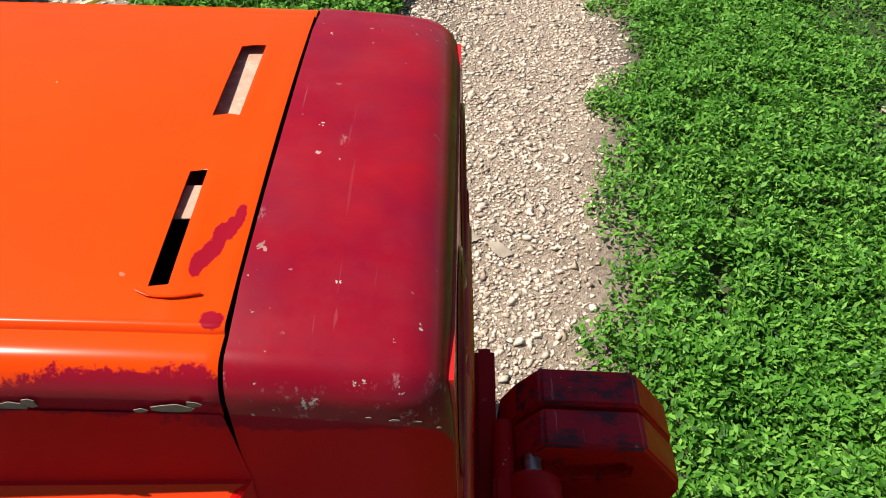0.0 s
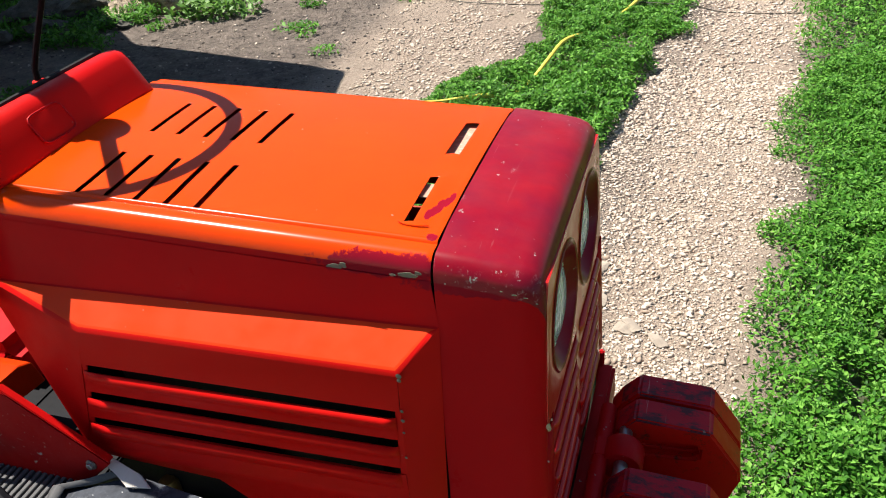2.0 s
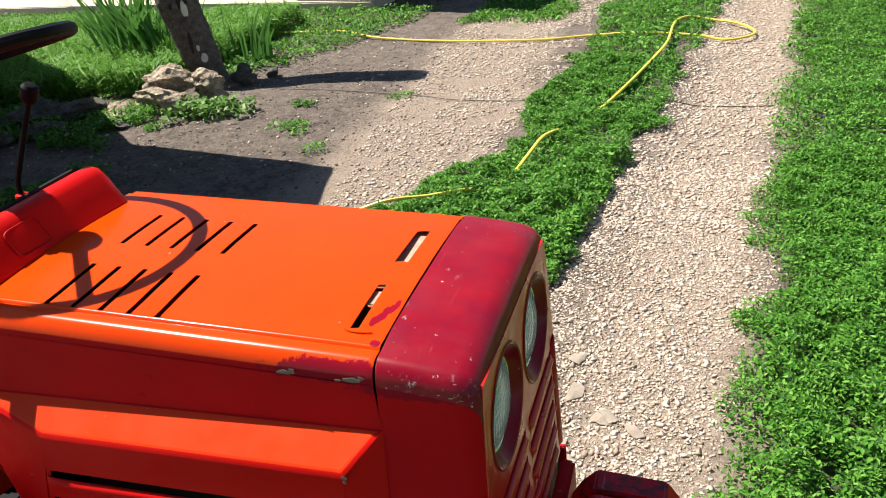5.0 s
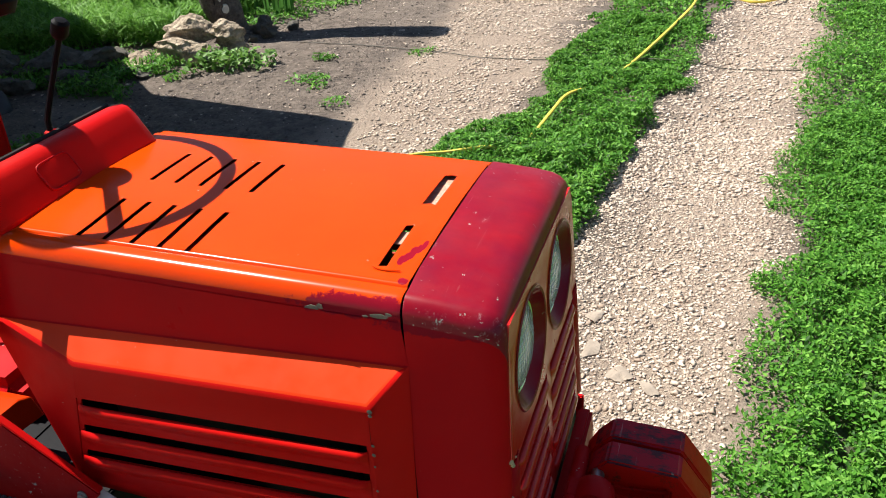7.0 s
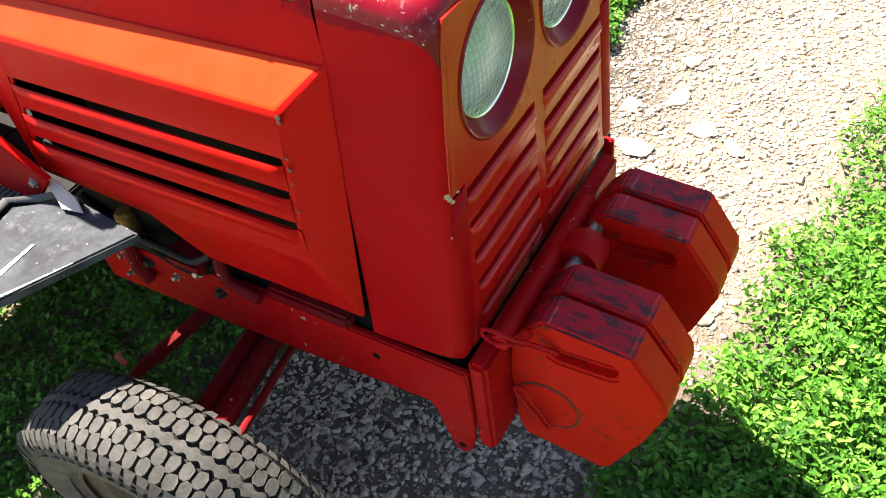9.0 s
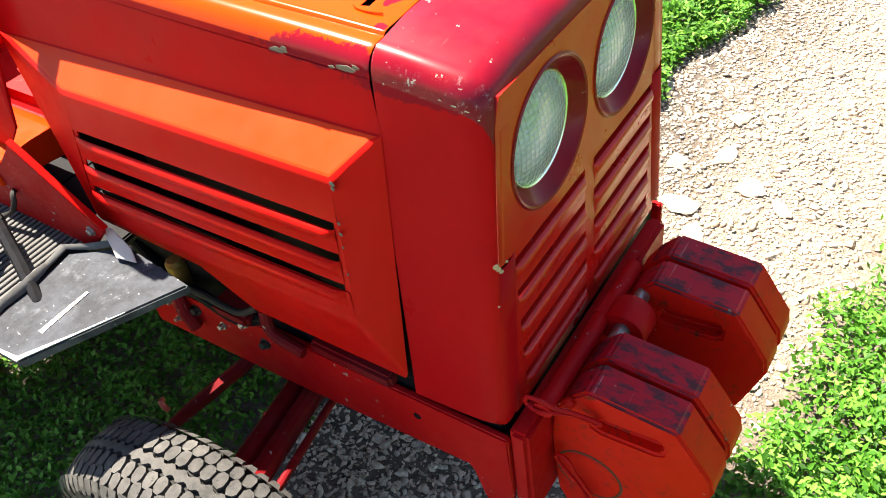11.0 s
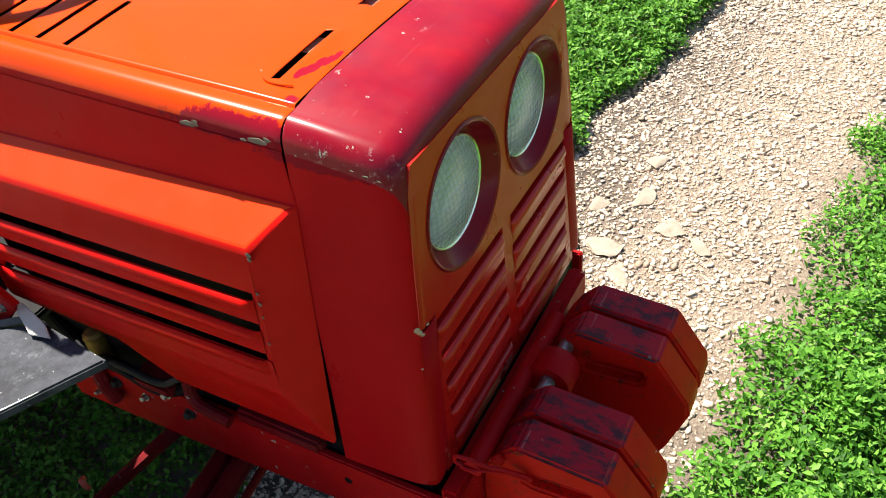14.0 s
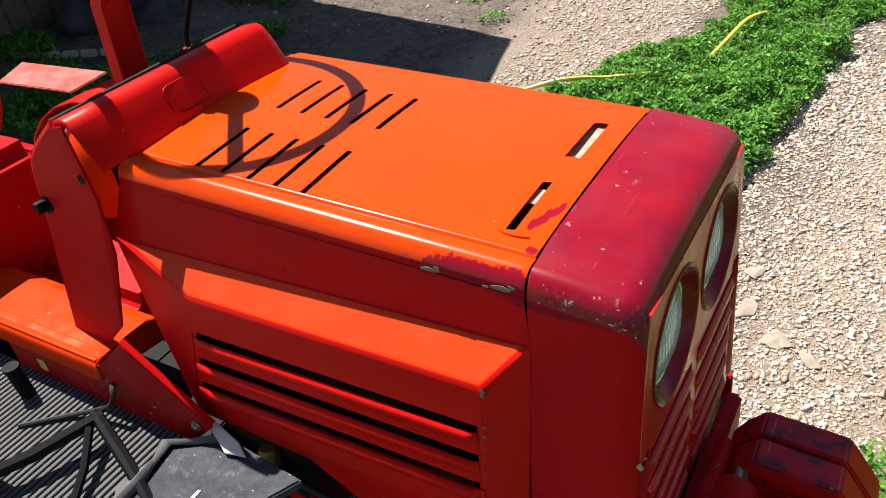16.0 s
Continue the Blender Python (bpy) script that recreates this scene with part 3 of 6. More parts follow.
def gravel(name, rng, spots, sizes, label, mat=None):
    """Crushed stones: octahedra with jittered corners, half sunk in the soil."""
    x, y = spots
    k = len(x)
    base = np.array([(1, 0, 0), (0, 1, 0), (-1, 0, 0), (0, -1, 0), (0.1, 0.1, 0.8), (0, 0, -0.6), (0.62, 0.62, 0.35), (-0.62, -0.6, 0.4)], float)
    faces = np.array([(0, 6, 4), (6, 1, 4), (1, 2, 4), (2, 7, 4), (7, 3, 4), (3, 0, 4), (0, 1, 6), (2, 3, 7), (1, 0, 5), (2, 1, 5), (3, 2, 5), (0, 3, 5)])
    v = base[None] + rng.normal(0, 0.2, (k, 8, 3))
    v *= (sizes[:, None] * np.stack([np.ones(k), rng.uniform(0.55, 0.95, k), rng.uniform(0.4, 0.75, k)], 1))[:, None, :]
    tilt, turn = rng.normal(0, 0.3, k), rng.uniform(0, 6.28, k)
    c, s = np.cos(tilt)[:, None], np.sin(tilt)[:, None]
    v[..., 1], v[..., 2] = v[..., 1] * c - v[..., 2] * s, v[..., 1] * s + v[..., 2] * c
    c, s = np.cos(turn)[:, None], np.sin(turn)[:, None]
    v[..., 0], v[..., 1] = v[..., 0] * c - v[..., 1] * s, v[..., 0] * s + v[..., 1] * c
    v += np.stack([x, y, soil_height(x, y) + sizes * 0.12], 1)[:, None]
    tris = (faces[None] + 8 * np.arange(k)[:, None, None]).reshape(-1, 3)
    return tagged(mesh_from_arrays(name, v.reshape(-1, 3), tris, mat or GRAVEL), label, "gravel", kind="stuff")


def leaves(name, rng, x, y, size, height, mat, label, category="weeds", narrow=0.5, tilt=0.6):
    """Small pointed leaves, each folded along its rib, standing at uneven heights over the soil."""
    k = len(x)
    yaw, pitch = rng.uniform(0, 6.283, k), rng.normal(0.25, tilt, k)
    along = np.stack([np.cos(yaw) * np.cos(pitch), np.sin(yaw) * np.cos(pitch), np.sin(pitch)], 1)
    side = np.stack([-np.sin(yaw), np.cos(yaw), rng.normal(0, 0.35, k)], 1)
    side /= np.linalg.norm(side, axis=1)[:, None]
    up = np.cross(along, side)
    root = np.stack([x, y, soil_height(x, y) + height], 1)
    L, W = size[:, None], (size * narrow * rng.uniform(0.75, 1.25, k))[:, None]
    a, d = root - along * L * 0.5, root + along * L * 0.5
    mid = root - along * L * 0.05
    b, c = mid + side * W * 0.5 + up * W * 0.16, mid - side * W * 0.5 + up * W * 0.16
    v = np.stack([a, b, d, c], 1).reshape(-1, 3)
    i = 4 * np.arange(k)[:, None]
    tris = np.concatenate([i + [[0, 2, 1]], i + [[0, 3, 2]]])
    return tagged(mesh_from_arrays(name, v, tris, mat), label, category, kind="stuff")


def weed_patch(name, seed, n, box4, size, tall, label, mat=None, keep=None, narrow=0.5):
    rng = np.random.default_rng(seed)
    x, y = scatter(rng, n, *box4)
    cov = green_cover(x, y)
    clump = 0.5 + 0.5 * fbm(x, y, 11.0, 2)
    ok = rng.uniform(0, 1, n) < cov * np.clip(0.42 + 0.85 * clump, 0.2, 1)
    if keep is not None:
        ok &= keep(x, y)
    x, y, clump, cov = x[ok], y[ok], clump[ok], cov[ok]
    k = len(x)
    mound = 0.75 + 0.45 * fbm(x, y, 4.2, 6)
    h = 0.006 + tall * np.clip(mound, 0.4, 1.3) * np.clip(0.3 + 0.75 * clump, 0.15, 1.1) * np.sqrt(rng.uniform(0.02, 1, k)) * (0.45 + 0.55 * cov)
    return leaves(name, rng, x, y, size * rng.uniform(0.55, 1.35, k), h, mat or WEED, label, narrow=narrow)


# ---- the tractor ----
tractor = thing("tractor", "small orange-red garden tractor with crimson nose, parked across the ruts", "tractor")


def hood_z(x):
    return 1.105 - (0.053 if x < 0 else 0.065) * x


HOOD_REAR = -0.635
SLOT_FRONT = [(-0.155, -0.05), (0.015, 0.121)]
SLOT_ROWS = [(-0.18, -0.078), (-0.013, 0.095)]
SLOT_X = [-0.509 + 0.0455 * i for i in range(5)]
# Half section of the bonnet's lid: y and drop below the top.
LID_EDGE = [(0.176, 0.0), (0.1812, 0.0002), (0.183, 0.0008), (0.1844, 0.0018), (0.1854, 0.003), (0.186, 0.0042), (0.191, 0.0042), (0.197, 0.0045), (0.2025, 0.0053), (0.2075, 0.008), (0.212, 0.0122), (0.2158, 0.0178), (0.2184, 0.0245), (0.2198, 0.036)]


def hood_lid():
    """The top sheet of the bonnet: crowned, folded over at the sides, with cut louvres."""
    holes = [(x - 0.0045, x + 0.0045, a, b) for x in SLOT_X for a, b in SLOT_ROWS] + [(-0.0555, -0.0425 if a < 0 else -0.0345, a, b) for a, b in SLOT_FRONT]
    xs = sorted({HOOD_REAR, -0.0035} | {v for h in holes for v in h[:2]} | {-0.6, -0.56, -0.27, -0.22, -0.17, -0.12, -0.08, -0.02, -0.03, -0.012})
    ys = sorted({v for h in holes for v in h[2:]} | {-0.14, -0.12, -0.1, -0.04, -0.025, 0.04, 0.06, 0.15})
    ys = [-y for y, _ in LID_EDGE[::-1]] + ys + [y for y, _ in LID_EDGE]
    drop = dict([(y, d) for y, d in LID_EDGE] + [(-y, d) for y, d in LID_EDGE])

    def z(x, y):
        z0 = hood_z(x) + 0.006 * (1 - min(1, (y / 0.176) ** 2)) - drop.get(y, 0.0)
        for a, b in SLOT_FRONT:  # pressed ramps ahead of the two front slots
            if a - 0.001 <= y <= b + 0.001 and -0.045 <= x <= -0.02:
                z0 += 0.0025 * (-0.02 - x) / 0.024
        return z0

    def wide(x, y):
        """The lid sits a little askew: towards the rear its folded edges drift to one side."""
        return y + 0.014 * min(0.0, x + 0.06) * min(1.0, max(0.0, (abs(y) - 0.15) / 0.03))

    bm = bmesh.new()
    grid = [[bm.verts.new((x, wide(x, y), z(x, y))) for y in ys] for x in xs]
    for i in range(len(xs) - 1):
        for j in range(len(ys) - 1):
            cx, cy = (xs[i] + xs[i + 1]) / 2, (ys[j] + ys[j + 1]) / 2
            if not any(a < cx < b and c < cy < d for a, b, c, d in holes):
                f = bm.faces.new((grid[i][j], grid[i + 1][j], grid[i + 1][j + 1], grid[i][j + 1]))
                # The folded skirt gets the darker red as its shade under the edge.
                f.material_index = int(abs(cy) > 0.219)
    ob = part("bonnet_lid", bm, [ORANGE, SHADE_RED], tractor, "orange-red sheet metal lid with two rows of cut louvres", angle=28)
    sol = ob.modifiers.new("sheet", "SOLIDIFY")
    sol.thickness, sol.offset = 0.0016, -1
    true_normals(ob)
    # Folded red tongues under the louvres.
    for x0, x1, y0, y1 in holes[:-2]:
        bm = bmesh.new()
        zt = hood_z(x0) - 0.001
        prism(bm, [(x1 + 0.001, zt - 0.004), (x0 - 0.004, zt - 0.013), (x0 - 0.022, zt - 0.017), (x0 - 0.022, zt - 0.0185), (x0 - 0.004, zt - 0.0145), (x1 + 0.001, zt - 0.0055)], y0 - 0.003, y1 + 0.003)
        part("louvre_tongue", bm, SHADE_RED, ob)
    # Raised lips round the front slots.
    for a, b in SLOT_FRONT:
        bm = bmesh.new()
        tube(bm, smooth_path([(-0.061, a - 0.004, hood_z(-0.06) + 0.0035), (-0.05, a - 0.009, hood_z(-0.05) + 0.0035), (-0.036, a - 0.009, hood_z(-0.036) + 0.0035), (-0.022, a - 0.005, hood_z(-0.022) + 0.003)], 5), 0.001, 6)
        part("slot_lip", bm, ORANGE, ob)
    # Pale bent plate added a finger's width under the front slots as their gleam.
    for y0, y1, deep in ((-0.092, -0.058, 0.0005), (0.012, 0.14, 0.004)):
        bm = bmesh.new()
        box(bm, -0.085, -0.012, y0, y1, hood_z(-0.05) - deep - 0.0015, hood_z(-0.05) - deep, 0.0004, 1)
        part("inner_plate", bm, WORN_GLEAM_PALE, ob, "added pale plate that paints the gleam in the slot")
    return ob


bonnet = hood_lid()


def side_panel(s):
    """One side of the bonnet, a pressed bulge with three louvres; s is -1 for the camera's side."""

    def P(x, y, z):
        return Vector((x, s * y, z))

    C0, C1 = P(-0.004, 0.2295, 1.007), P(-0.668, 0.236, 1.0)
    D0, D1 = P(-0.04, 0.274, 0.972), P(-0.505, 0.277, 0.97)
    B0, B1 = P(-0.042, 0.296, 0.762), P(-0.556, 0.294, 0.742)
    F0, F1 = P(-0.004, 0.268, 0.64), P(-0.285, 0.27, 0.638)
    G1, G2 = P(-0.342, 0.29, 0.724), P(-0.565, 0.291, 0.731)
    T0, T1 = P(-0.004, 0.2195, hood_z(0) - 0.034), P(HOOD_REAR, 0.2195 - s * 0.008, hood_z(HOOD_REAR) - 0.034)
    R = P(-0.69, 0.234, 0.96)
    bm = bmesh.new()
    vs = {}

    def v(p):
        key = tuple(round(c, 5) for c in p)
        if key not in vs:
            vs[key] = bm.verts.new(p)
        return vs[key]

    def face(*ps):
        bm.faces.new([v(p) for p in ps])

    def on(z, t):
        """A place on the bulge's face at a height, t from its front to its rear edge."""
        k = (D0.z - z) / (D0.z - B0.z)
        a, b = D0.lerp(B0, k), D1.lerp(B1, k)
        return a.lerp(b, t)

    # Strip below the lid: its shade is painted with the darker red.
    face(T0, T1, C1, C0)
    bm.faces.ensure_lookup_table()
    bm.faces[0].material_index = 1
    # The slope wears the lighter red that paints its sunlight.
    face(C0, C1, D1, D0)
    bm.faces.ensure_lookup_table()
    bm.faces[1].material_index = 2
    face(C0, D0, B0, F0)
    face(C1, R, G2, B1, D1)
    face(B0, B1, G2, G1, F1, F0)
    slots = [(0.914, 0.9035), (0.868, 0.8575), (0.822, 0.8115)]
    lo, hi = 0.0, 1.0
    rows = [D0.z] + [z for ab in slots for z in ab] + [B0.z]
    for i in range(0, len(rows), 2):
        za, zb = rows[i], rows[i + 1]
        a0, a1, b0, b1 = on(za, lo), on(za, hi), on(zb, lo), on(zb, hi)
        if i == 0:
            face(D0, D1, b1, b0)
        elif i == len(rows) - 2:
            face(a0, a1, B1, B0)
    ob = part("bonnet_side", bm, [RED, SHADE_RED, SUNLIT_RED], bonnet_side_parent, "red side sheet with a pressed bulge and three louvres", angle=12)
    bev = ob.modifiers.new("folds", "BEVEL")
    bev.width, bev.segments, bev.limit_method, bev.angle_limit = 0.006, 3, "ANGLE", radians(12)
    sol = ob.modifiers.new("sheet", "SOLIDIFY")
    sol.thickness, sol.offset = 0.0016, 0
    true_normals(ob)
    out = Vector((0, s, 0))
    for (za, zb), (zc, zd) in zip(slots, slots[1:] + [(0.775, 0.766)]):
        # A slat between two slots: its upper lip stands proud.
        bm = bmesh.new()
        low = zc if zc > 0.8 else 0.789
        prof = [(zb - 0.004, 0.0005), (zb - 0.0004, 0.0015), (zb + 0.0006, 0.0042), (zb - 0.0008, 0.0072), (zb - 0.0035, 0.0092), (zb - 0.0075, 0.0096), (zb - 0.012, 0.0074), (zb - 0.018, 0.0038), (zb - 0.025, 0.0012), (low, 0.0003), (low, -0.004)]
        loops = []
        for t, f in ((0.012, 0.05), (0.022, 0.7), (0.04, 1.0), (0.93, 1.0), (0.975, 0.6), (0.996, 0.1)):
            loops.append([bm.verts.new(on(z, t) + out * d * (f if d > 0 else 1)) for z, d in prof])
        for a, b in zip(loops, loops[1:]):
            for i in range(len(prof) - 1):
                bm.faces.new((a[i], b[i], b[i + 1], a[i + 1]))
        part("louvre_slat", bm, RED, ob, angle=40)
    for a, b in ((-0.004, 0.014), (0.985, 1.003)):  # plain sheet at both ends of the louvres
        bm = bmesh.new()
        ends = [on(0.922, a), on(0.922, b), on(0.78, b), on(0.78, a)]
        slab(bm, [p - out * 0.001 for p in (ends if s > 0 else ends[::-1])], 0.0022)
        part("louvre_end", bm, RED, ob)
    # Chipped primer along the bulge's front fold.
    if s < 0:
        for k, r in ((0.02, 0.004), (0.05, 0.003), (0.27, 0.0025), (0.34, 0.003), (0.43, 0.002), (0.62, 0.002)):
            bm = bmesh.new()
            p = D0.lerp(B0, k) + out * 0.0005 + Vector((0.003, 0, 0))
            lathe(bm, [(0, -0.002), (r, 0), (r * 0.6, 0.0006), (0, 0.0008)], 7, Matrix.Translation(p) @ out.to_track_quat("Z", "Y").to_matrix().to_4x4())
            part("primer_chip", bm, PRIMER, ob)
    return ob


bonnet_side_parent = tractor
side_near = side_panel(-1)
side_far = side_panel(1)


def nose():
    """The crimson nose: a rounded shell, a front plate with lamp openings and a slotted grille."""
    lean = 0.01

    def front(y, z, d=0.0):
        """A place on the front plate; d is depth behind it."""
        return Vector((0.1285 + lean * (1.06 - z) - d, y, z))

    def half(z):
        return float(np.interp(z, [0.606, 0.85, 1.0, 1.05], [0.2525, 0.2295, 0.2125, 0.205]))

    shell = bmesh.new()
    # Rings from the seam to the front edge, each a section over the top and down both sides.
    rings = []
    for x, dz, inn in [(0.0, 0.0, 0.0), (0.03, 0.0, 0.0), (0.07, 0.001, 0.0), (0.098, 0.003, 0.001), (0.111, 0.007, 0.003), (0.12, 0.014, 0.006), (0.1255, 0.024, 0.008), (0.128, 0.036, 0.011)]:
        top = hood_z(x) - 0.003 * x / 0.1 - dz
        pts = []
        w = 0.2198 - inn
        for y, drop in [(w + 0.045, "low"), (w + 0.024, "mid"), (w + 0.007, "up")] + [(y - inn, d) for y, d in LID_EDGE[::-1] if y > 0.19] + [(0.15 - inn, -0.004), (0.07, -0.006)]:
            pts.append((y, drop))
        ring = []
        for sgn, seq in ((-1, pts), (1, pts[::-1])):
            for y, drop in seq:
                z = {"low": 0.606, "mid": 0.85, "up": 1.0}[drop] if isinstance(drop, str) else top - drop - (0 if drop < 0 else -0.002)
                xx = x + (lean * (1.06 - z) * (x / 0.128) if z < 1.06 else 0.0)
                narrow = 0.006 * (x / 0.128) if isinstance(drop, str) else 0.0
                ring.append(shell.verts.new((xx, sgn * (y - narrow), z)))
        rings.append(ring)
    for a, b in zip(rings, rings[1:]):
        for i in range(len(a) - 1):
            f = shell.faces.new((a[i], b[i], b[i + 1], a[i + 1]))
            f.material_index = int(i < 3 or i >= len(a) - 4)
    ob = part("nose_shell", shell, [CRIMSON, SHADE_RED], tractor, "crimson sheet metal nose, scratched and chipped", angle=40)
    sol = ob.modifiers.new("sheet", "SOLIDIFY")
    sol.thickness, sol.offset = 0.0018, -1
    true_normals(ob)
    # Front plate.
    bm = bmesh.new()
    top, low = 1.068, 0.6
    outer = [(-half(top) + 0.012, top), (half(top) - 0.012, top)] + [(half(z) - 0.002, z) for z in (1.04, 0.95, 0.876)] + [(half(0.87) - 0.026, 0.868), (half(low) - 0.03, low), (-half(low) + 0.03, low), (-half(0.87) + 0.026, 0.868)] + [(-half(z) + 0.002, z) for z in (0.876, 0.95, 1.04)]
    holes = [circle(-0.0965, 0.963, 0.085, 48), circle(0.0965, 0.963, 0.085, 48)]
    rows = [0.849, 0.798, 0.746, 0.696, 0.645]
    for z in rows:
        for a, b in ((-0.194, -0.017), (0.008, 0.194)):
            holes.append([(a, z - 0.0058), (b, z - 0.0058), (b, z + 0.0058), (a, z + 0.0058)])
    plate_with_holes(bm, outer, holes, lambda u, w, d: front(u, w, d), 0.006)
    grille = part("front_plate", bm, FRONT_RED, ob, "dark crimson front plate with lamp openings and a slotted grille", angle=30)
    for i, z in enumerate(rows):
        for a, b in ((-0.194, -0.017), (0.008, 0.194)):
            zz = z - 0.0255
            if zz < 0.61:
                continue
            bm = bmesh.new()
            prof = [(0.0195, 0.008), (0.0197, 0.0), (0.0185, -0.0042), (0.015, -0.0064), (0.009, -0.0058), (0.0, -0.0025), (-0.012, -0.0008), (-0.0192, -0.0005)]
            loops = [[bm.verts.new(front(y, zz + dz, min(d, 0) * k + max(d, 0) + 0.0002)) for dz, d in prof] for y, k in ((a, 0.15), (a + 0.008, 1), (b - 0.008, 1), (b, 0.15))]
            for p, q in zip(loops, loops[1:]):
                for j in range(len(prof) - 1):
                    bm.faces.new((p[j], q[j], q[j + 1], p[j + 1]))
            part("grille_bar", bm, FRONT_RED, ob, angle=50)
    # Rounded lower corners that wrap from the sides to the grille.
    for sgn in (-1, 1):
        bm = bmesh.new()
        grid = []
        for z in (0.606, 0.62, 0.7, 0.78, 0.866):
            h = half(z) + 0.003
            rise = 0.012 if z < 0.61 else 0.0
            grid.append([bm.verts.new((x + lean * (1.06 - z), sgn * (h - d), z + rise * d / 0.036)) for x, d in ((0.1, 0.0), (0.118, 0.0008), (0.1265, 0.004), (0.1305, 0.01), (0.1317, 0.018), (0.1311, 0.028), (0.1296, 0.036), (0.1275, 0.042))])
        for p, q in zip(grid, grid[1:]):
            for k in range(len(p) - 1):
                bm.faces.new((p[k], p[k + 1], q[k + 1], q[k]))
        strip = part("nose_corner", bm, SHADE_RED, ob, "rounded red lower corner of the nose", angle=60)
        strip.modifiers.new("sheet", "SOLIDIFY").thickness = 0.0016
        bm = bmesh.new()
        grid = []
        for z in (0.867, 0.92, 0.98, 1.03, 1.052, 1.066):
            h = half(z) + (0.003 if z < 1.04 else 0.0015)
            grid.append([bm.verts.new((x + lean * (1.06 - z) - max(0.0, z - 1.04) * 0.25, sgn * (h - d), z)) for x, d in ((0.1, 0.0), (0.116, 0.0009), (0.1228, 0.004), (0.127, 0.0088), (0.1287, 0.0135), (0.12885, 0.018), (0.12885, 0.0305))])
        for p, q in zip(grid, grid[1:]):
            for k in range(len(p) - 1):
                bm.faces.new((p[k], p[k + 1], q[k + 1], q[k]))
        part("nose_corner", bm, FRONT_RED, ob, "rounded dark red upper corner of the nose", angle=60)
        if sgn < 0:
            for z, y, r in ((0.881, -0.2335, 0.004), (0.873, -0.229, 0.0035), (0.865, -0.224, 0.003), (0.87, -0.212, 0.0022), (0.82, -0.236, 0.0016)):
                bm = bmesh.new()
                lathe(bm, [(0, -0.002), (r, 0.0006), (r * 0.6, 0.0014), (0, 0.0016)], 7, Matrix.Translation((0.1318, y, z)) @ Vector((0.8, -0.6, 0)).to_track_quat("Z", "Y").to_matrix().to_4x4())
                part("primer_chip", bm, WORN_GLEAM_PALE, ob)
    # Lamps: a pressed cone, chrome reflector and fluted lens.
    for y in (-0.0965, 0.0965):
        m = Matrix.Translation(front(y, 0.963)) @ Vector((1, 0, lean)).normalized().to_track_quat("Z", "Y").to_matrix().to_4x4()
        bm = bmesh.new()
        lathe(bm, [(0.0885, 0.0008), (0.086, 0.0024), (0.083, 0.001), (0.081, -0.003), (0.071, -0.014), (0.0675, -0.017), (0.0665, -0.024)], 56, m)
        lamp = part("headlight", bm, CRIMSON, tractor, "round headlight set deep in a crimson cone")
        bm = bmesh.new()
        lathe(bm, [(0.0665, -0.019), (0.0672, -0.0155), (0.066, -0.0138), (0.0635, -0.0155)], 56, m)
        part("bezel", bm, CHROME, lamp)
        bm = bmesh.new()
        lathe(bm, [(0.066, -0.019), (0.058, -0.036), (0.045, -0.05), (0.03, -0.06), (0.012, -0.065), (0, -0.065)], 40, m)
        part("reflector", bm, CHROME, lamp, "bright metal reflector")
        bm = bmesh.new()
        prof = [(0.065 * math.sin(a) / math.sin(0.95), -0.0155 + 0.014 * (math.cos(a) - math.cos(0.95)) / (1 - math.cos(0.95))) for a in np.linspace(0.95, 0, 9)]
        prof[-1] = (0, prof[-1][1])
        lathe(bm, prof, 48, m)
        lens = part("lens", bm, LENS, lamp, "fluted clear glass lens", angle=60)
        lens.visible_shadow = False
    return ob


nose_shell = nose()


def flakes():
    """Flakes where the overpainted edge has chipped to grey-green primer."""
    rnd = random.Random(4)
    spots = [(-0.126, 1.079, 0.011, 0.005), (-0.113, 1.083, 0.006, 0.004), (-0.03, 1.078, 0.013, 0.004), (-0.018, 1.082, 0.006, 0.003), (-0.05, 1.076, 0.005, 0.002)]
    for k in (7, 9, 10, 12):
        t = k / 12
        spots.append((0.024 + 0.098 * t + rnd.uniform(-0.003, 0.003), 1.078 - 0.022 * t * t + rnd.uniform(-0.0025, 0.0025), rnd.uniform(0.001, 0.004), rnd.uniform(0.0004, 0.001)))
    for x, z, w, h in spots:
        bm = bmesh.new()
        y = -0.2206 if x < 0 else -0.2208 + 0.012 * max(0.0, x) + (0.0 if x < 0.09 else (x - 0.09) * 0.09)
        ring = []
        for i in range(9):
            a = 2 * math.pi * i / 9
            q = rnd.uniform(0.6, 1.15)
            ring.append((x + w * q * math.cos(a), y, z + h * q * math.sin(a)))
        slab(bm, ring, 0.0005)
        part("primer_flake", bm, PRIMER, nose_shell if x > 0 else bonnet, "grey-green primer flake")


flakes()


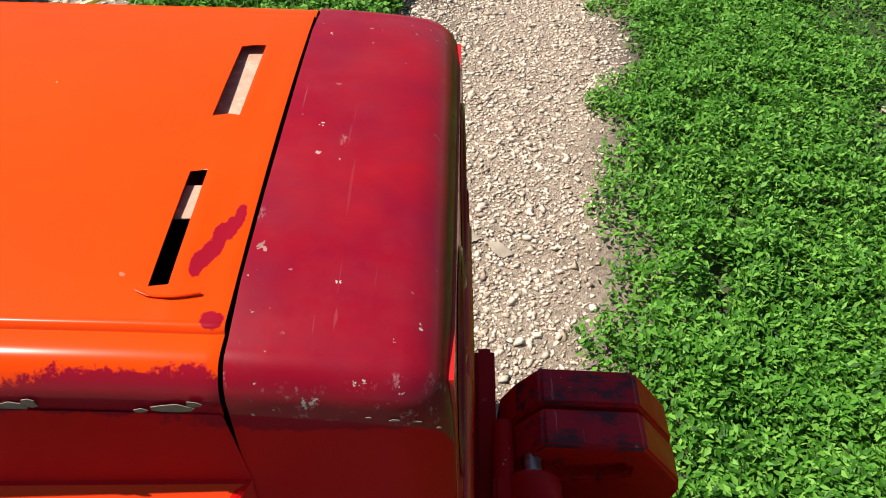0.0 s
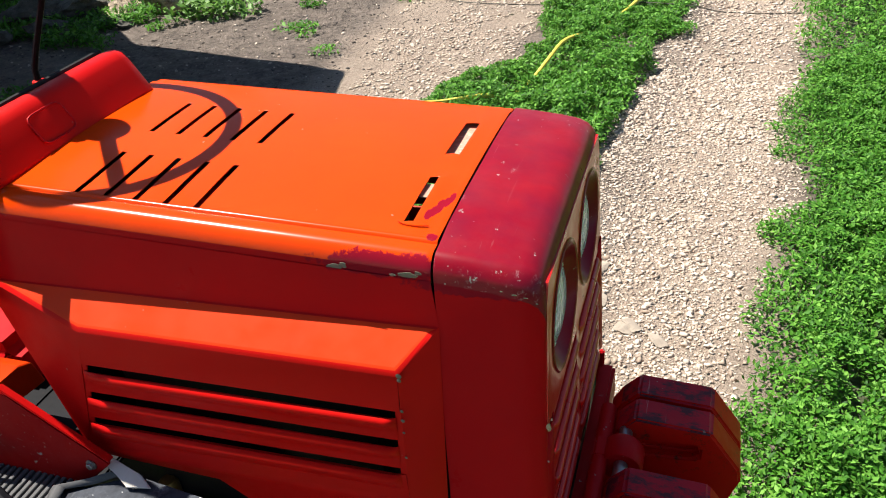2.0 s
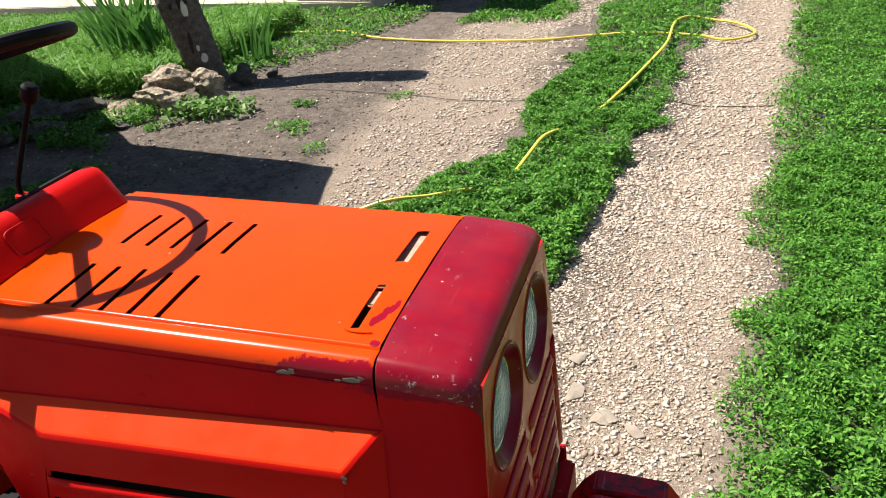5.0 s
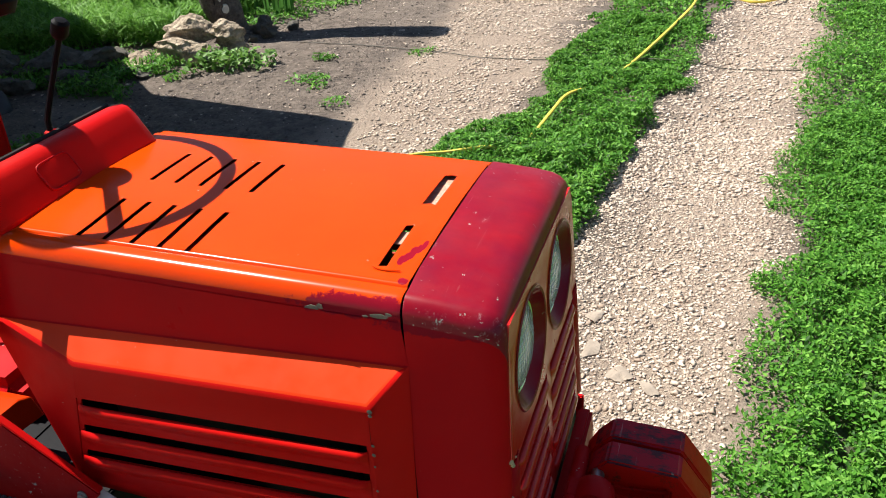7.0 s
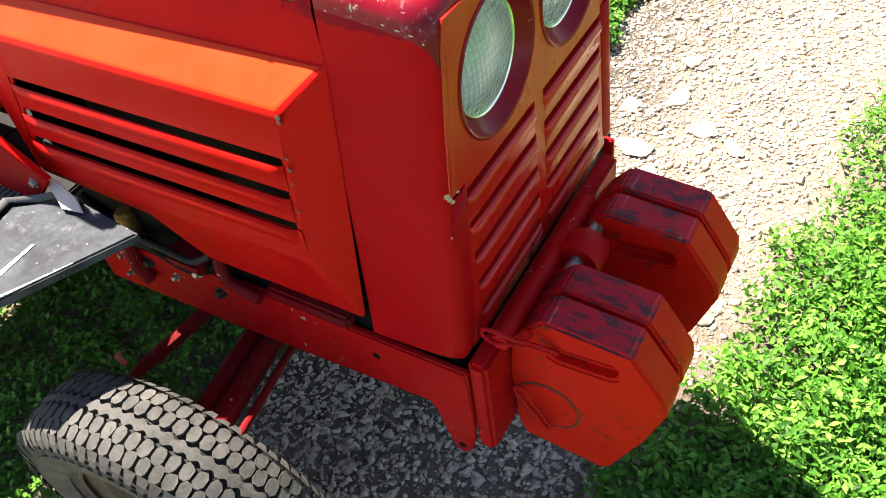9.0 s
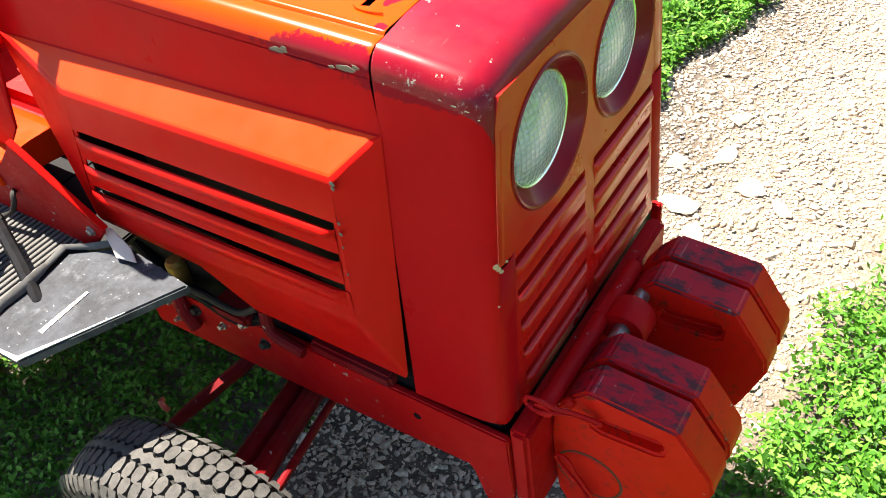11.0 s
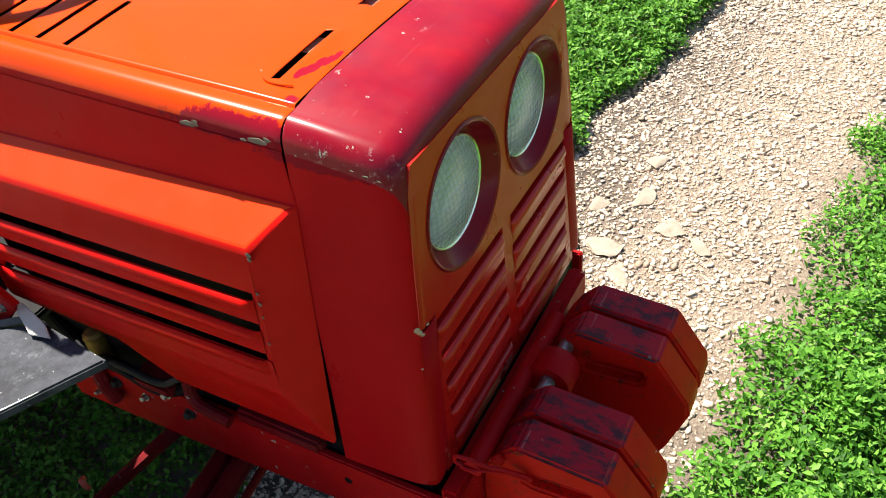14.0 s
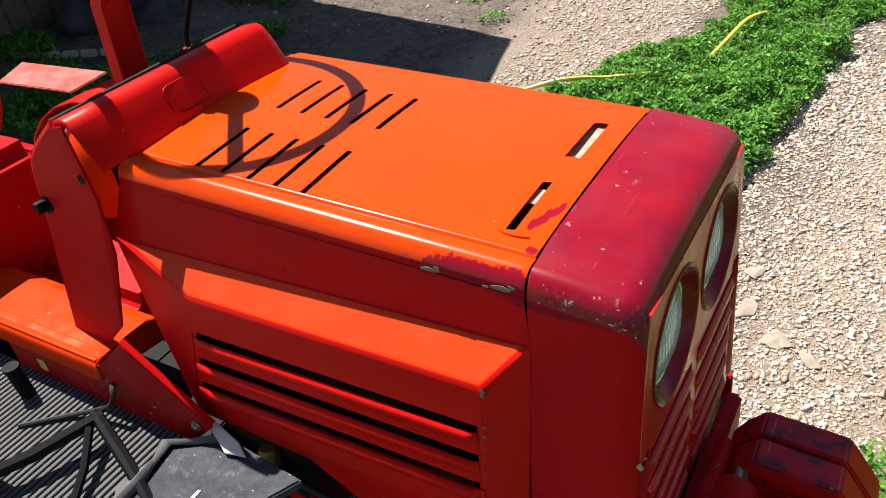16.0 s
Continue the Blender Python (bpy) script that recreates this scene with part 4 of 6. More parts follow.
def chassis():
    # Side beams with the drop lugs.
    for s in (-1, 1):
        bm = bmesh.new()
        prof = [(-0.62, 0.43), (-0.30, 0.448), (0.07, 0.482), (0.08, 0.465), (0.084, 0.415), (0.099, 0.368), (0.112, 0.36), (0.124, 0.372), (0.134, 0.41), (0.138, 0.46), (0.138, 0.585), (-0.30, 0.575), (-0.62, 0.55)]
        prism(bm, prof, s * 0.262, s * 0.25, 0.003)
        beam = part("side_beam", bm, FRAME_RED, tractor, "red flat side beam with a drilled drop lug")
        for x, z, r in ((-0.012, 0.54, 0.007), (0.112, 0.385, 0.007)):
            bm = bmesh.new()
            m = Matrix.Translation((x, s * 0.2625, z)) @ Vector((0, s, 0)).to_track_quat("Z", "Y").to_matrix().to_4x4()
            lathe(bm, [(0, 0.0003), (r * 0.85, 0.0004), (r, -0.001)], 14, m)
            part("bolt_hole", bm, BLACK, beam)
    # Black tray under the nose and strip behind the seam, added for darkness there.
    bm = bmesh.new()
    box(bm, -0.3, 0.125, -0.246, 0.246, 0.49, 0.612, 0.004)
    part("undertray", bm, BLACK, tractor, "added black tray that keeps the gap under the nose dark")
    # Hidden sheet added to stop sun reaching the ground below.
    bm = bmesh.new()
    box(bm, -0.62, -0.305, -0.235, 0.235, 0.455, 0.47, 0.004)
    part("sun_blocker", bm, BLACK, tractor, "added hidden sheet that stops sun under the engine")
    for s in (-1, 1):
        bm = bmesh.new()
        rows = [[bm.verts.new((x, s * y, z)) for x in (-0.02, 0.016)] for y, z in ((0.206, 1.055), (0.215, 1.0), (0.2385, 0.82), (0.258, 0.632))]
        for a, b in zip(rows, rows[1:]):
            bm.faces.new((a[0], a[1], b[1], b[0]))
        if s < 0:
            top = [[bm.verts.new((x, y, hood_z(x) - 0.008 + 0.005 * (1 - (y / 0.21) ** 2))) for x in (-0.02, 0.016)] for y in np.linspace(-0.195, 0.195, 9)]
            for a, b in zip(top, top[1:]):
                bm.faces.new((a[0], a[1], b[1], b[0]))
        st = part("seam_strip", bm, BLACK, tractor, "black strip behind the seam")
        st.modifiers.new("sheet", "SOLIDIFY").thickness = 0.002
    # Front cross plate that carries the weights.
    bm = bmesh.new()
    box(bm, 0.138, 0.166, -0.258, 0.2, 0.40, 0.606, 0.006)
    part("cross_plate", bm, FRAME_RED, tractor, "heavy red front cross plate")
    bm = bmesh.new()
    tube(bm, [(0.172, -0.225, 0.632), (0.172, 0.06, 0.632)], 0.013, 12)
    part("weight_bar", bm, FRAME_RED, tractor, "round red bar across the front")
    # Tow eye between the weights.
    bm = bmesh.new()
    m = Matrix.Translation((0.205, -0.035, 0.625)) @ pose(0, 0, 0, 90, 0, 0)
    lathe(bm, [(0.012, -0.022), (0.03, -0.022), (0.033, -0.016), (0.033, 0.016), (0.03, 0.022), (0.012, 0.022)], 20, m, True)
    box(bm, 0.16, 0.195, -0.058, -0.012, 0.6, 0.645, 0.005)
    eye = part("tow_eye", bm, FRAME_RED, tractor, "red cast tow eye")
    bm = bmesh.new()
    tube(bm, [(0.205, -0.095, 0.632), (0.205, 0.02, 0.632)], 0.011, 12)
    part("tow_pin", bm, STEEL, eye, "bare steel pin")
    # Front axle and steering links.
    for side in (1, -1):
        for dx, r in ((-0.02, 0.017), (0.018, 0.019), (0.058, 0.007)):
            bm = bmesh.new()
            tube(bm, [(-0.285 + dx, side * -0.12, 0.385), (-0.28 + dx, side * -0.25, 0.41), (-0.225 + dx, side * -0.44, 0.452)], r, 10)
            part("axle_arm", bm, SHADE_FRAME_RED, tractor)
    bm = bmesh.new()
    tube(bm, [(-0.39, -0.18, 0.43), (-0.405, -0.25, 0.42), (-0.44, -0.36, 0.40), (-0.455, -0.42, 0.39)], [0.011, 0.013, 0.013, 0.009], 8)
    part("tie_rod", bm, SHADE_FRAME_RED, tractor)
    # The sun spot on the pin is painted by its pink colour.
    bm = bmesh.new()
    tube(bm, smooth_path([(-0.452, -0.398, 0.455), (-0.443, -0.405, 0.463), (-0.436, -0.406, 0.452), (-0.443, -0.402, 0.44)], 4), 0.005, 6)
    part("split_pin", bm, LIT_PINK, tractor, "small bright red hooked pin")
    # Black sheet and box added to keep the gaps behind the bonnet dark.
    bm = bmesh.new()
    box(bm, -0.648, -0.64, -0.224, 0.224, 0.5, 1.12, 0.002)
    part("bulkhead", bm, BLACK, tractor, "added black sheet that darkens the gap behind the engine")
    bm = bmesh.new()
    box(bm, -0.705, -0.655, -0.195, 0.12, 0.62, 1.165, 0.01)
    part("dash_box", bm, BLACK, tractor, "black box under the dash cowl")
    bm = bmesh.new()
    box(bm, -0.66, -0.34, -0.24, -0.2, 0.42, 0.715, 0.01)
    part("engine_shroud", bm, BLACK, tractor, "black shroud beside the engine")
    bm = bmesh.new()
    lathe(bm, [(0, -0.03), (0.014, -0.028), (0.017, -0.01), (0.017, 0.03), (0.012, 0.036), (0.0, 0.036)], 16, Matrix.Translation((-0.49, -0.25, 0.6)))
    part("fuel_bowl", bm, BRASS, tractor, "dull brass fuel filter bowl")
    # Engine, radiator and underside seen through the gaps.
    bm = bmesh.new()
    box(bm, -0.6, -0.12, -0.17, 0.17, 0.42, 0.9, 0.02)
    box(bm, -0.6, -0.19, -0.19, 0.19, 0.88, 1.05, 0.02)
    tube(bm, [(-0.5, -0.19, 0.62), (-0.2, -0.19, 0.6), (-0.1, -0.17, 0.56)], 0.025, 10)
    lathe(bm, [(0.0, 0), (0.05, 0), (0.05, 0.1), (0.0, 0.1)], 18, Matrix.Translation((-0.36, -0.19, 0.56)))
    part("engine", bm, IRON, tractor, "oily dark engine block")
    bm = bmesh.new()
    tube(bm, smooth_path([(-0.52, -0.2, 0.6), (-0.36, -0.235, 0.58), (-0.28, -0.22, 0.6), (-0.2, -0.2, 0.57)], 5), 0.008, 8)
    part("fuel_pipe", bm, BLACK, tractor)
    for path, r, mat, nm in (([(-0.6, -0.24, 0.62), (-0.5, -0.262, 0.585), (-0.43, -0.268, 0.6), (-0.36, -0.262, 0.57), (-0.3, -0.25, 0.59)], 0.011, BLACK, "rubber_hose"),
                             ([(-0.46, -0.268, 0.6), (-0.4, -0.272, 0.61), (-0.34, -0.268, 0.6), (-0.3, -0.258, 0.62)], 0.006, IRON, "control_rod"),
                             ([(-0.5, -0.266, 0.58), (-0.49, -0.275, 0.54), (-0.475, -0.275, 0.5)], 0.012, SHADE_FRAME_RED, "lever_arm"),
                             ([(-0.28, -0.26, 0.63), (-0.27, -0.268, 0.59), (-0.21, -0.268, 0.575)], 0.01, SHADE_FRAME_RED, "lever_arm")):
        bm = bmesh.new()
        tube(bm, smooth_path(path, 5), r, 10)
        part(nm, bm, mat, tractor)
    bm = bmesh.new()
    box(bm, -0.4, -0.32, -0.275, -0.2, 0.575, 0.6, 0.006)
    part("engine_mount", bm, SHADE_FRAME_RED, tractor, "red bolted engine mount")
    bm = bmesh.new()
    box(bm, -0.2, -0.05, -0.262, -0.2, 0.575, 0.6, 0.005)
    part("engine_mount", bm, SHADE_FRAME_RED, tractor, "red bolted engine mount")
    for x, z, r, mat in ((-0.47, 0.535, 0.007, IRON), (-0.31, 0.535, 0.007, IRON), (-0.54, 0.5225, 0.004, STEEL), (-0.545, 0.475, 0.004, STEEL), (-0.41, 0.526, 0.005, STEEL), (-0.345, 0.566, 0.006, STEEL)):
        bm = bmesh.new()
        bolt(bm, (x, -0.262, z), (0, -1, 0.3), r, 0.01)
        part("frame_bolt", bm, mat, tractor)
    bm = bmesh.new()
    box(bm, -1.95, -0.6, -0.13, 0.13, 0.38, 0.68, 0.03)
    part("gearbox", bm, FRAME_RED, tractor, "red gearbox and rear housing")


chassis()


def weights():
    """Two pairs of cast plates hung on the front bar, and their wire clips."""
    prof = [(0.172, 0.6), (0.19, 0.632), (0.218, 0.664), (0.334, 0.656), (0.382, 0.585), (0.386, 0.56), (0.36, 0.475), (0.316, 0.37), (0.305, 0.362), (0.185, 0.372), (0.172, 0.4), (0.165, 0.53)]
    for y0, y1 in ((-0.195, -0.142), (-0.136, -0.083), (0.012, 0.064), (0.07, 0.122)):
        bm = bmesh.new()
        outer = list(prof)
        slot = [(0.226, 0.594), (0.238, 0.589), (0.308, 0.594), (0.319, 0.6), (0.32, 0.617), (0.311, 0.624), (0.238, 0.617), (0.226, 0.612)]
        plate_with_holes(bm, outer, [slot], lambda u, w, d: Vector((u, y0 + d, w)), 0.02)
        plate_with_holes(bm, outer, [], lambda u, w, d: Vector((u, y1 - d, w)), 0.0)
        bmesh.ops.remove_doubles(bm, verts=bm.verts, dist=1e-5)
        back = [bm.verts.new((u, y0 + 0.0199, w)) for u, w in slot]
        bm.faces.new(back)
        a = [bm.verts.new((u, y0 + 0.02, w)) for u, w in outer]
        b = [bm.verts.new((u, y1 - 0.0001, w)) for u, w in outer]
        for i in range(len(outer)):
            j = (i + 1) % len(outer)
            bm.faces.new((a[i], a[j], b[j], b[i]))
        bmesh.ops.remove_doubles(bm, verts=bm.verts, dist=2e-4)
        sharp = [e for e in bm.edges if len(e.link_faces) == 2 and e.calc_face_angle(0) > radians(40)]
        bmesh.ops.recalc_face_normals(bm, faces=bm.faces)
        bmesh.ops.bevel(bm, geom=sharp, offset=0.004, segments=3, affect="EDGES", clamp_overlap=True)
        for f in bm.faces:
            f.material_index = int(f.calc_center_median().z > 0.64 and f.normal.z > 0.5)
        w = part("front_weight", bm, [WEIGHT_RED, WEIGHT_TOP], tractor, "cast iron front weight, red paint scuffed on top", angle=35)
    # Pivot boss and clips on the outer face.
    bm = bmesh.new()
    m = Matrix.Translation((0.222, -0.1955, 0.475)) @ pose(0, 0, 0, 90, 0, 0)
    lathe(bm, [(0, 0.0015), (0.03, 0.0015), (0.038, 0.003), (0.044, 0.002), (0.047, -0.001)], 32, m)
    boss = part("weight_boss", bm, WEIGHT_RED, tractor, "rust-ringed round boss")
    bm = bmesh.new()
    lathe(bm, [(0.046, 0.0), (0.047, 0.0011), (0.0488, 0.001), (0.05, -0.0004)], 40, m)
    part("rust_ring", bm, RUST, boss, "thin dark rusty ring")
    for path in ([(0.176, -0.205, 0.5), (0.184, -0.212, 0.522), (0.2, -0.212, 0.516), (0.208, -0.209, 0.487), (0.22, -0.209, 0.467), (0.232, -0.207, 0.44), (0.222, -0.206, 0.436), (0.21, -0.207, 0.46), (0.197, -0.207, 0.476), (0.183, -0.205, 0.488), (0.176, -0.205, 0.5)],
                 [(0.148, -0.226, 0.64), (0.158, -0.234, 0.664), (0.176, -0.23, 0.66), (0.19, -0.222, 0.645), (0.21, -0.212, 0.636), (0.238, -0.202, 0.622), (0.236, -0.201, 0.615), (0.208, -0.211, 0.628), (0.188, -0.222, 0.634), (0.168, -0.228, 0.632), (0.152, -0.226, 0.634), (0.148, -0.226, 0.64)]):
        bm = bmesh.new()
        tube(bm, smooth_path(path, 5), 0.0028, 6)
        part("wire_clip", bm, FRAME_RED, tractor, "red-painted wire clip")
    bm = bmesh.new()
    lathe(bm, [(0, 0.009), (0.007, 0.006), (0.0085, 0), (0.006, -0.006)], 14, Matrix.Translation((0.196, -0.2, 0.632)) @ pose(0, 0, 0, 90, 0, 0))
    part("pin_head", bm, WEIGHT_RED, tractor)


weights()


def wheel(cx, cy, steer, radius=0.2885, half=0.066, rim=0.174, blocks=84, name="front_wheel", centre_z=None):
    """A wheel with a blocky road tread; the tyre carries its hexagonal blocks."""
    cz = radius - 0.004 if centre_z is None else centre_z
    m = pose(cx, cy, cz, 0, 0, steer) @ pose(0, 0, 0, 90, 0, 0)
    bm = bmesh.new()
    lathe(bm, [(rim - 0.004, -half * 0.72), (rim + 0.008, -half * 0.8), (rim + 0.008, -half * 0.66), (rim - 0.02, -half * 0.6), (rim - 0.03, -half * 0.1), (rim - 0.05, half * 0.1), (0.06, half * 0.12), (0.05, half * 0.4), (0.0, half * 0.42)], 48, m)
    lathe(bm, [(0.0, -half * 0.05), (0.06, 0.0), (rim - 0.05, half * 0.0), (rim - 0.03, half * 0.5), (rim + 0.008, half * 0.66), (rim + 0.008, half * 0.8), (rim - 0.004, half * 0.72)], 48, m)
    w = part(name, bm, RIM, tractor, "dusty wheel with a worn block-tread tyre")
    bm = bmesh.new()
    t = radius - 0.0075
    prof = [(rim, -half * 0.74), (rim + 0.012, -half * 0.86), (rim + 0.04, -half * 0.97), (rim + 0.075, -half * 1.0), (t - 0.03, -half * 0.94), (t - 0.012, -half * 0.82), (t - 0.003, -half * 0.5), (t, 0)]
    prof = prof + [(r, -h) for r, h in prof[-2::-1]]
    lathe(bm, prof, 64, m)
    inv = m.inverted()
    for f in bm.faces:
        at = inv @ f.calc_center_median()
        f.material_index = int(math.hypot(at.x, at.y) < t - 0.035)
    tyre = part("tyre", bm, [TYRE_GROOVE, TYRE], w, "dry grey rubber tyre", angle=60)
    # Blocks, built as one joined mesh.
    bm = bmesh.new()
    rnd = random.Random(blocks)
    step = 2 * math.pi / blocks

    def at(a, h, r):
        curve = 1 - 0.045 * (abs(h) / half) ** 2 - 0.03 * max(0, abs(h) / half - 0.6)
        return m @ Vector((r * curve * math.cos(a), r * curve * math.sin(a), h))

    # Two rows of six-sided blocks on each side of a smooth middle rib.
    for f, shift, tall in ((-0.665, 0.5, 0.2), (-0.35, 0.0, 0.215), (0.35, 0.0, 0.215), (0.665, 0.5, 0.2)):
        for i in range(blocks):
            a0 = (i + shift) * step
            lo, hi = [], []
            worn = rnd.uniform(0, 0.002)
            for da, dh in ((0.45, 0.46), (0.2, 0.95), (-0.2, 0.95), (-0.45, 0.46), (-0.45, -0.46), (-0.2, -0.95), (0.2, -0.95), (0.45, -0.46)):
                da, dh = da * step * rnd.uniform(0.82, 1.06), dh * tall * half * rnd.uniform(0.84, 1.1)
                lo.append(bm.verts.new(at(a0 + da * 1.03, half * f + dh * 1.03, t - 0.005)))
                hi.append(bm.verts.new(at(a0 + da * 0.95, half * f + dh * 0.93, radius - worn)))
            bm.faces.new(hi)
            for k in range(8):
                bm.faces.new((lo[k], lo[(k + 1) % 8], hi[(k + 1) % 8], hi[k]))
    edges = []
    for i in range(blocks * 4):
        q = (0.145, 0.145, 0.075, 0.075)[i % 4] * half
        a0 = (i * 0.25 + 0.12 + (0.0 if i % 2 else 0.06)) * step
        q += rnd.uniform(-0.006, 0.006) * half
        edges.append([bm.verts.new(at(a0, h, r)) for h, r in ((-q * 1.06, t - 0.005), (-q, radius - 0.001), (0.0, radius - 0.0004), (q, radius - 0.001), (q * 1.06, t - 0.005))])
    for p, q in zip(edges, edges[1:] + edges[:1]):
        for k in range(4):
            bm.faces.new((p[k], q[k], q[k + 1], p[k + 1]))
    # Shoulder lugs, long and short by turns, with open gaps.
    for sgn in (-1, 1):
        for i in range(blocks):
            a0 = (i + rnd.uniform(-0.06, 0.06)) * step
            reach = 1.0 if i % 2 else 0.8
            pts = []
            for r, h, wd in ((t + 0.002, 0.8, 0.9), (t - 0.010, 0.93, 0.66), (t - 0.022 * reach, 1.0, 0.55), (t - 0.042 * reach, 1.035, 0.5)):
                pts.append([bm.verts.new(m @ Vector((r * math.cos(a0 + e * wd * step / 2), r * math.sin(a0 + e * wd * step / 2), sgn * (half * h + 0.003)))) for e in (-1, 1)])
            for p, q in zip(pts, pts[1:]):
                bm.faces.new((p[0], p[1], q[1], q[0]))
    part("tread", bm, TYRE, w, "pale dusty six-sided tread blocks beside a smooth rib", smooth=False)
    bm = bmesh.new()
    for s in (-1, 1):
        lathe(bm, [(rim + 0.01, s * (half * 0.88 + 0.001)), (rim + 0.03, s * (half * 0.965 + 0.002)), (rim + 0.062, s * (half * 1.005 + 0.002)), (t - 0.045, s * (half * 0.98 + 0.002))], 64, m)
    part("sidewall", bm, TYRE, w, angle=60)
    for k in range(5):
        bm = bmesh.new()
        a = k * 2 * math.pi / 5
        p = m @ Vector((0.042 * math.cos(a), 0.042 * math.sin(a), half * 0.42))
        bolt(bm, p, m.to_3x3() @ Vector((0, 0, 1)), 0.008, 0.01)
        part("wheel_nut", bm, STEEL, w)
    return w


wheel(-0.265, -0.512, 4)
wheel(-0.265, 0.508, 4)
for side in (-1, 1):
    wheel(-1.55, side * 0.48, 0, 0.4, 0.11, 0.22, 40, "rear_wheel")


def cowl():
    """The dash cowl behind the bonnet, its side plates, steering wheel and levers."""
    # Sloping front of the cowl with a stamped square.
    bm = bmesh.new()
    prof = [(-0.611, 1.138), (-0.6135, 1.146), (-0.643, 1.197), (-0.652, 1.2065), (-0.667, 1.21), (-0.676, 1.209), (-0.682, 1.205), (-0.685, 1.196)]
    loops = []
    for y, k in ((-0.256, 0.006), (-0.252, 0.0), (-0.2, 0.0), (0.12, 0.0), (0.134, 0.002), (0.14, 0.012)):
        loops.append([bm.verts.new((x + 0.03 * y, y, z - k)) for x, z in prof])
    for a, b in zip(loops, loops[1:]):
        for i in range(len(prof) - 1):
            bm.faces.new((a[i], b[i], b[i + 1], a[i + 1]))
    c = part("dash_cowl", bm, RED, tractor, "sloping red dash cowl with a stamped square", angle=50)
    sol = c.modifiers.new("sheet", "SOLIDIFY")
    sol.thickness, sol.offset = 0.003, -1
    return c


def cowl_parts(c):
    # Stamped square frame.
    up = Vector((-0.0295, 0, 0.051)).normalized()
    nrm = Vector((0.051, 0, 0.0295)).normalized()
    mid = Vector((-0.631, -0.07, 1.1725)) + nrm * 0.001
    bm = bmesh.new()
    loop = []
    for k in range(40):
        a = 2 * math.pi * k / 40
        ca, sa = math.cos(a), math.sin(a)
        q = 1 / max(abs(ca) ** 6 + abs(sa) ** 6, 1e-6) ** (1 / 6)
        loop.append(mid + Vector((0, 1, 0)) * 0.034 * ca * q + up * 0.023 * sa * q)
    tube(bm, loop, 0.0016, 6, True)
    part("stamped_square", bm, FRAME_RED, c)
    # Rubber edging along the cowl's top.
    bm = bmesh.new()
    tube(bm, [(-0.699, -0.254, 1.203), (-0.692, -0.06, 1.206), (-0.688, 0.128, 1.206)], 0.0045, 8)
    part("edging", bm, RUBBER, c, "black rubber edging")
    # Side plates.
    for s in (-1, 1):
        bm = bmesh.new()
        o = -0.257 if s < 0 else 0.2
        top = [(-0.664, o, 1.205), (-0.692, o, 1.2), (-0.755, o, 1.155), (-0.781, o, 1.125)] if s < 0 else [(-0.69, o, 1.09), (-0.781, o, 1.09)]
        slab(bm, (top + [(-0.8, o, 1.06), (-0.876, o + s * 0.02, 0.712), (-0.865, o + s * 0.022, 0.705), (-0.7, o + s * 0.02, 0.855), (-0.668, o, 0.99), (-0.652, o, 1.09)])[:: -s], 0.004, 0.0015)
        if s < 0:  # the rolled rear edge of the plate
            roll = bmesh.new()
            tube(roll, smooth_path([(-0.69, o + 0.004, 1.203), (-0.755, o + 0.004, 1.155), (-0.784, o + 0.004, 1.12), (-0.804, o + 0.004, 1.05), (-0.84, o - 0.004, 0.88), (-0.876, o - 0.014, 0.715)], 5), 0.007, 8)
        p = part("cowl_side", bm, SHADE_RED, tractor, "bent red side plate of the cowl")
        if s < 0:
            part("rolled_edge", roll, RED, p)
            bm = bmesh.new()
            bolt(bm, (-0.782, -0.261, 1.06), (0, -1, 0.1), 0.01, 0.02)
            part("cowl_bolt", bm, BLACK, p)
            for x, z, r in ((-0.668, 1.122, 0.006), (-0.76, 1.1, 0.005), (-0.77, 0.9, 0.007)):
                bm = bmesh.new()
                lathe(bm, [(0, 0.0005), (r, 0.0005), (r * 1.25, 0.0009), (r * 1.3, -0.001)], 12, Matrix.Translation((x, -0.2612 if z > 0.95 else -0.2645, z)) @ pose(0, 0, 0, 90, 0, 0))
                part("bolt_hole", bm, BLACK, p)
    # Lower bracket beside the bonnet.
    bm = bmesh.new()
    slab(bm, [(-0.5, -0.318, 0.752), (-0.65, -0.318, 0.87), (-0.74, -0.318, 0.79), (-1.02, -0.318, 0.79), (-1.02, -0.318, 0.6), (-0.62, -0.318, 0.64)], 0.006, 0.002)
    low = part("lower_bracket", bm, BRACKET, tractor, "scratched red bracket plate beside the bonnet")
    bm = bmesh.new()
    slab(bm, [(-0.5, -0.325, 0.756), (-0.5, -0.314, 0.756), (-0.65, -0.314, 0.873), (-0.65, -0.325, 0.873)], 0.004, 0.001)
    part("bracket_lip", bm, RED, low)
    bm = bmesh.new()
    prism(bm, [(-0.33, 0.76), (-0.327, 0.79), (-0.318, 0.799), (-0.31, 0.801), (-0.255, 0.803), (-0.215, 0.803), (-0.19, 0.79), (-0.18, 0.74)], -1.4, -0.745, 0.002, 1, "x")
    tunnel = part("tunnel_top", bm, TUNNEL, low, "orange-red sheet over the gear tunnel")
    for y, z, r in ((-0.319, 0.7965, 0.0035), (-0.298, 0.8005, 0.0016)):
        bm = bmesh.new()
        tube(bm, [(-1.395, y, z), (-0.75, y, z)], r, 10)
        part("edge_bead", bm, ORANGE, tunnel)
    bm = bmesh.new()
    bolt(bm, (-0.535, -0.3245, 0.744), (0, -1, 0), 0.006, 0.006)
    part("bracket_bolt", bm, STEEL, low)
    bm = bmesh.new()
    box(bm, -0.94, -0.92, -0.326, -0.3245, 0.715, 0.74, 0.0)
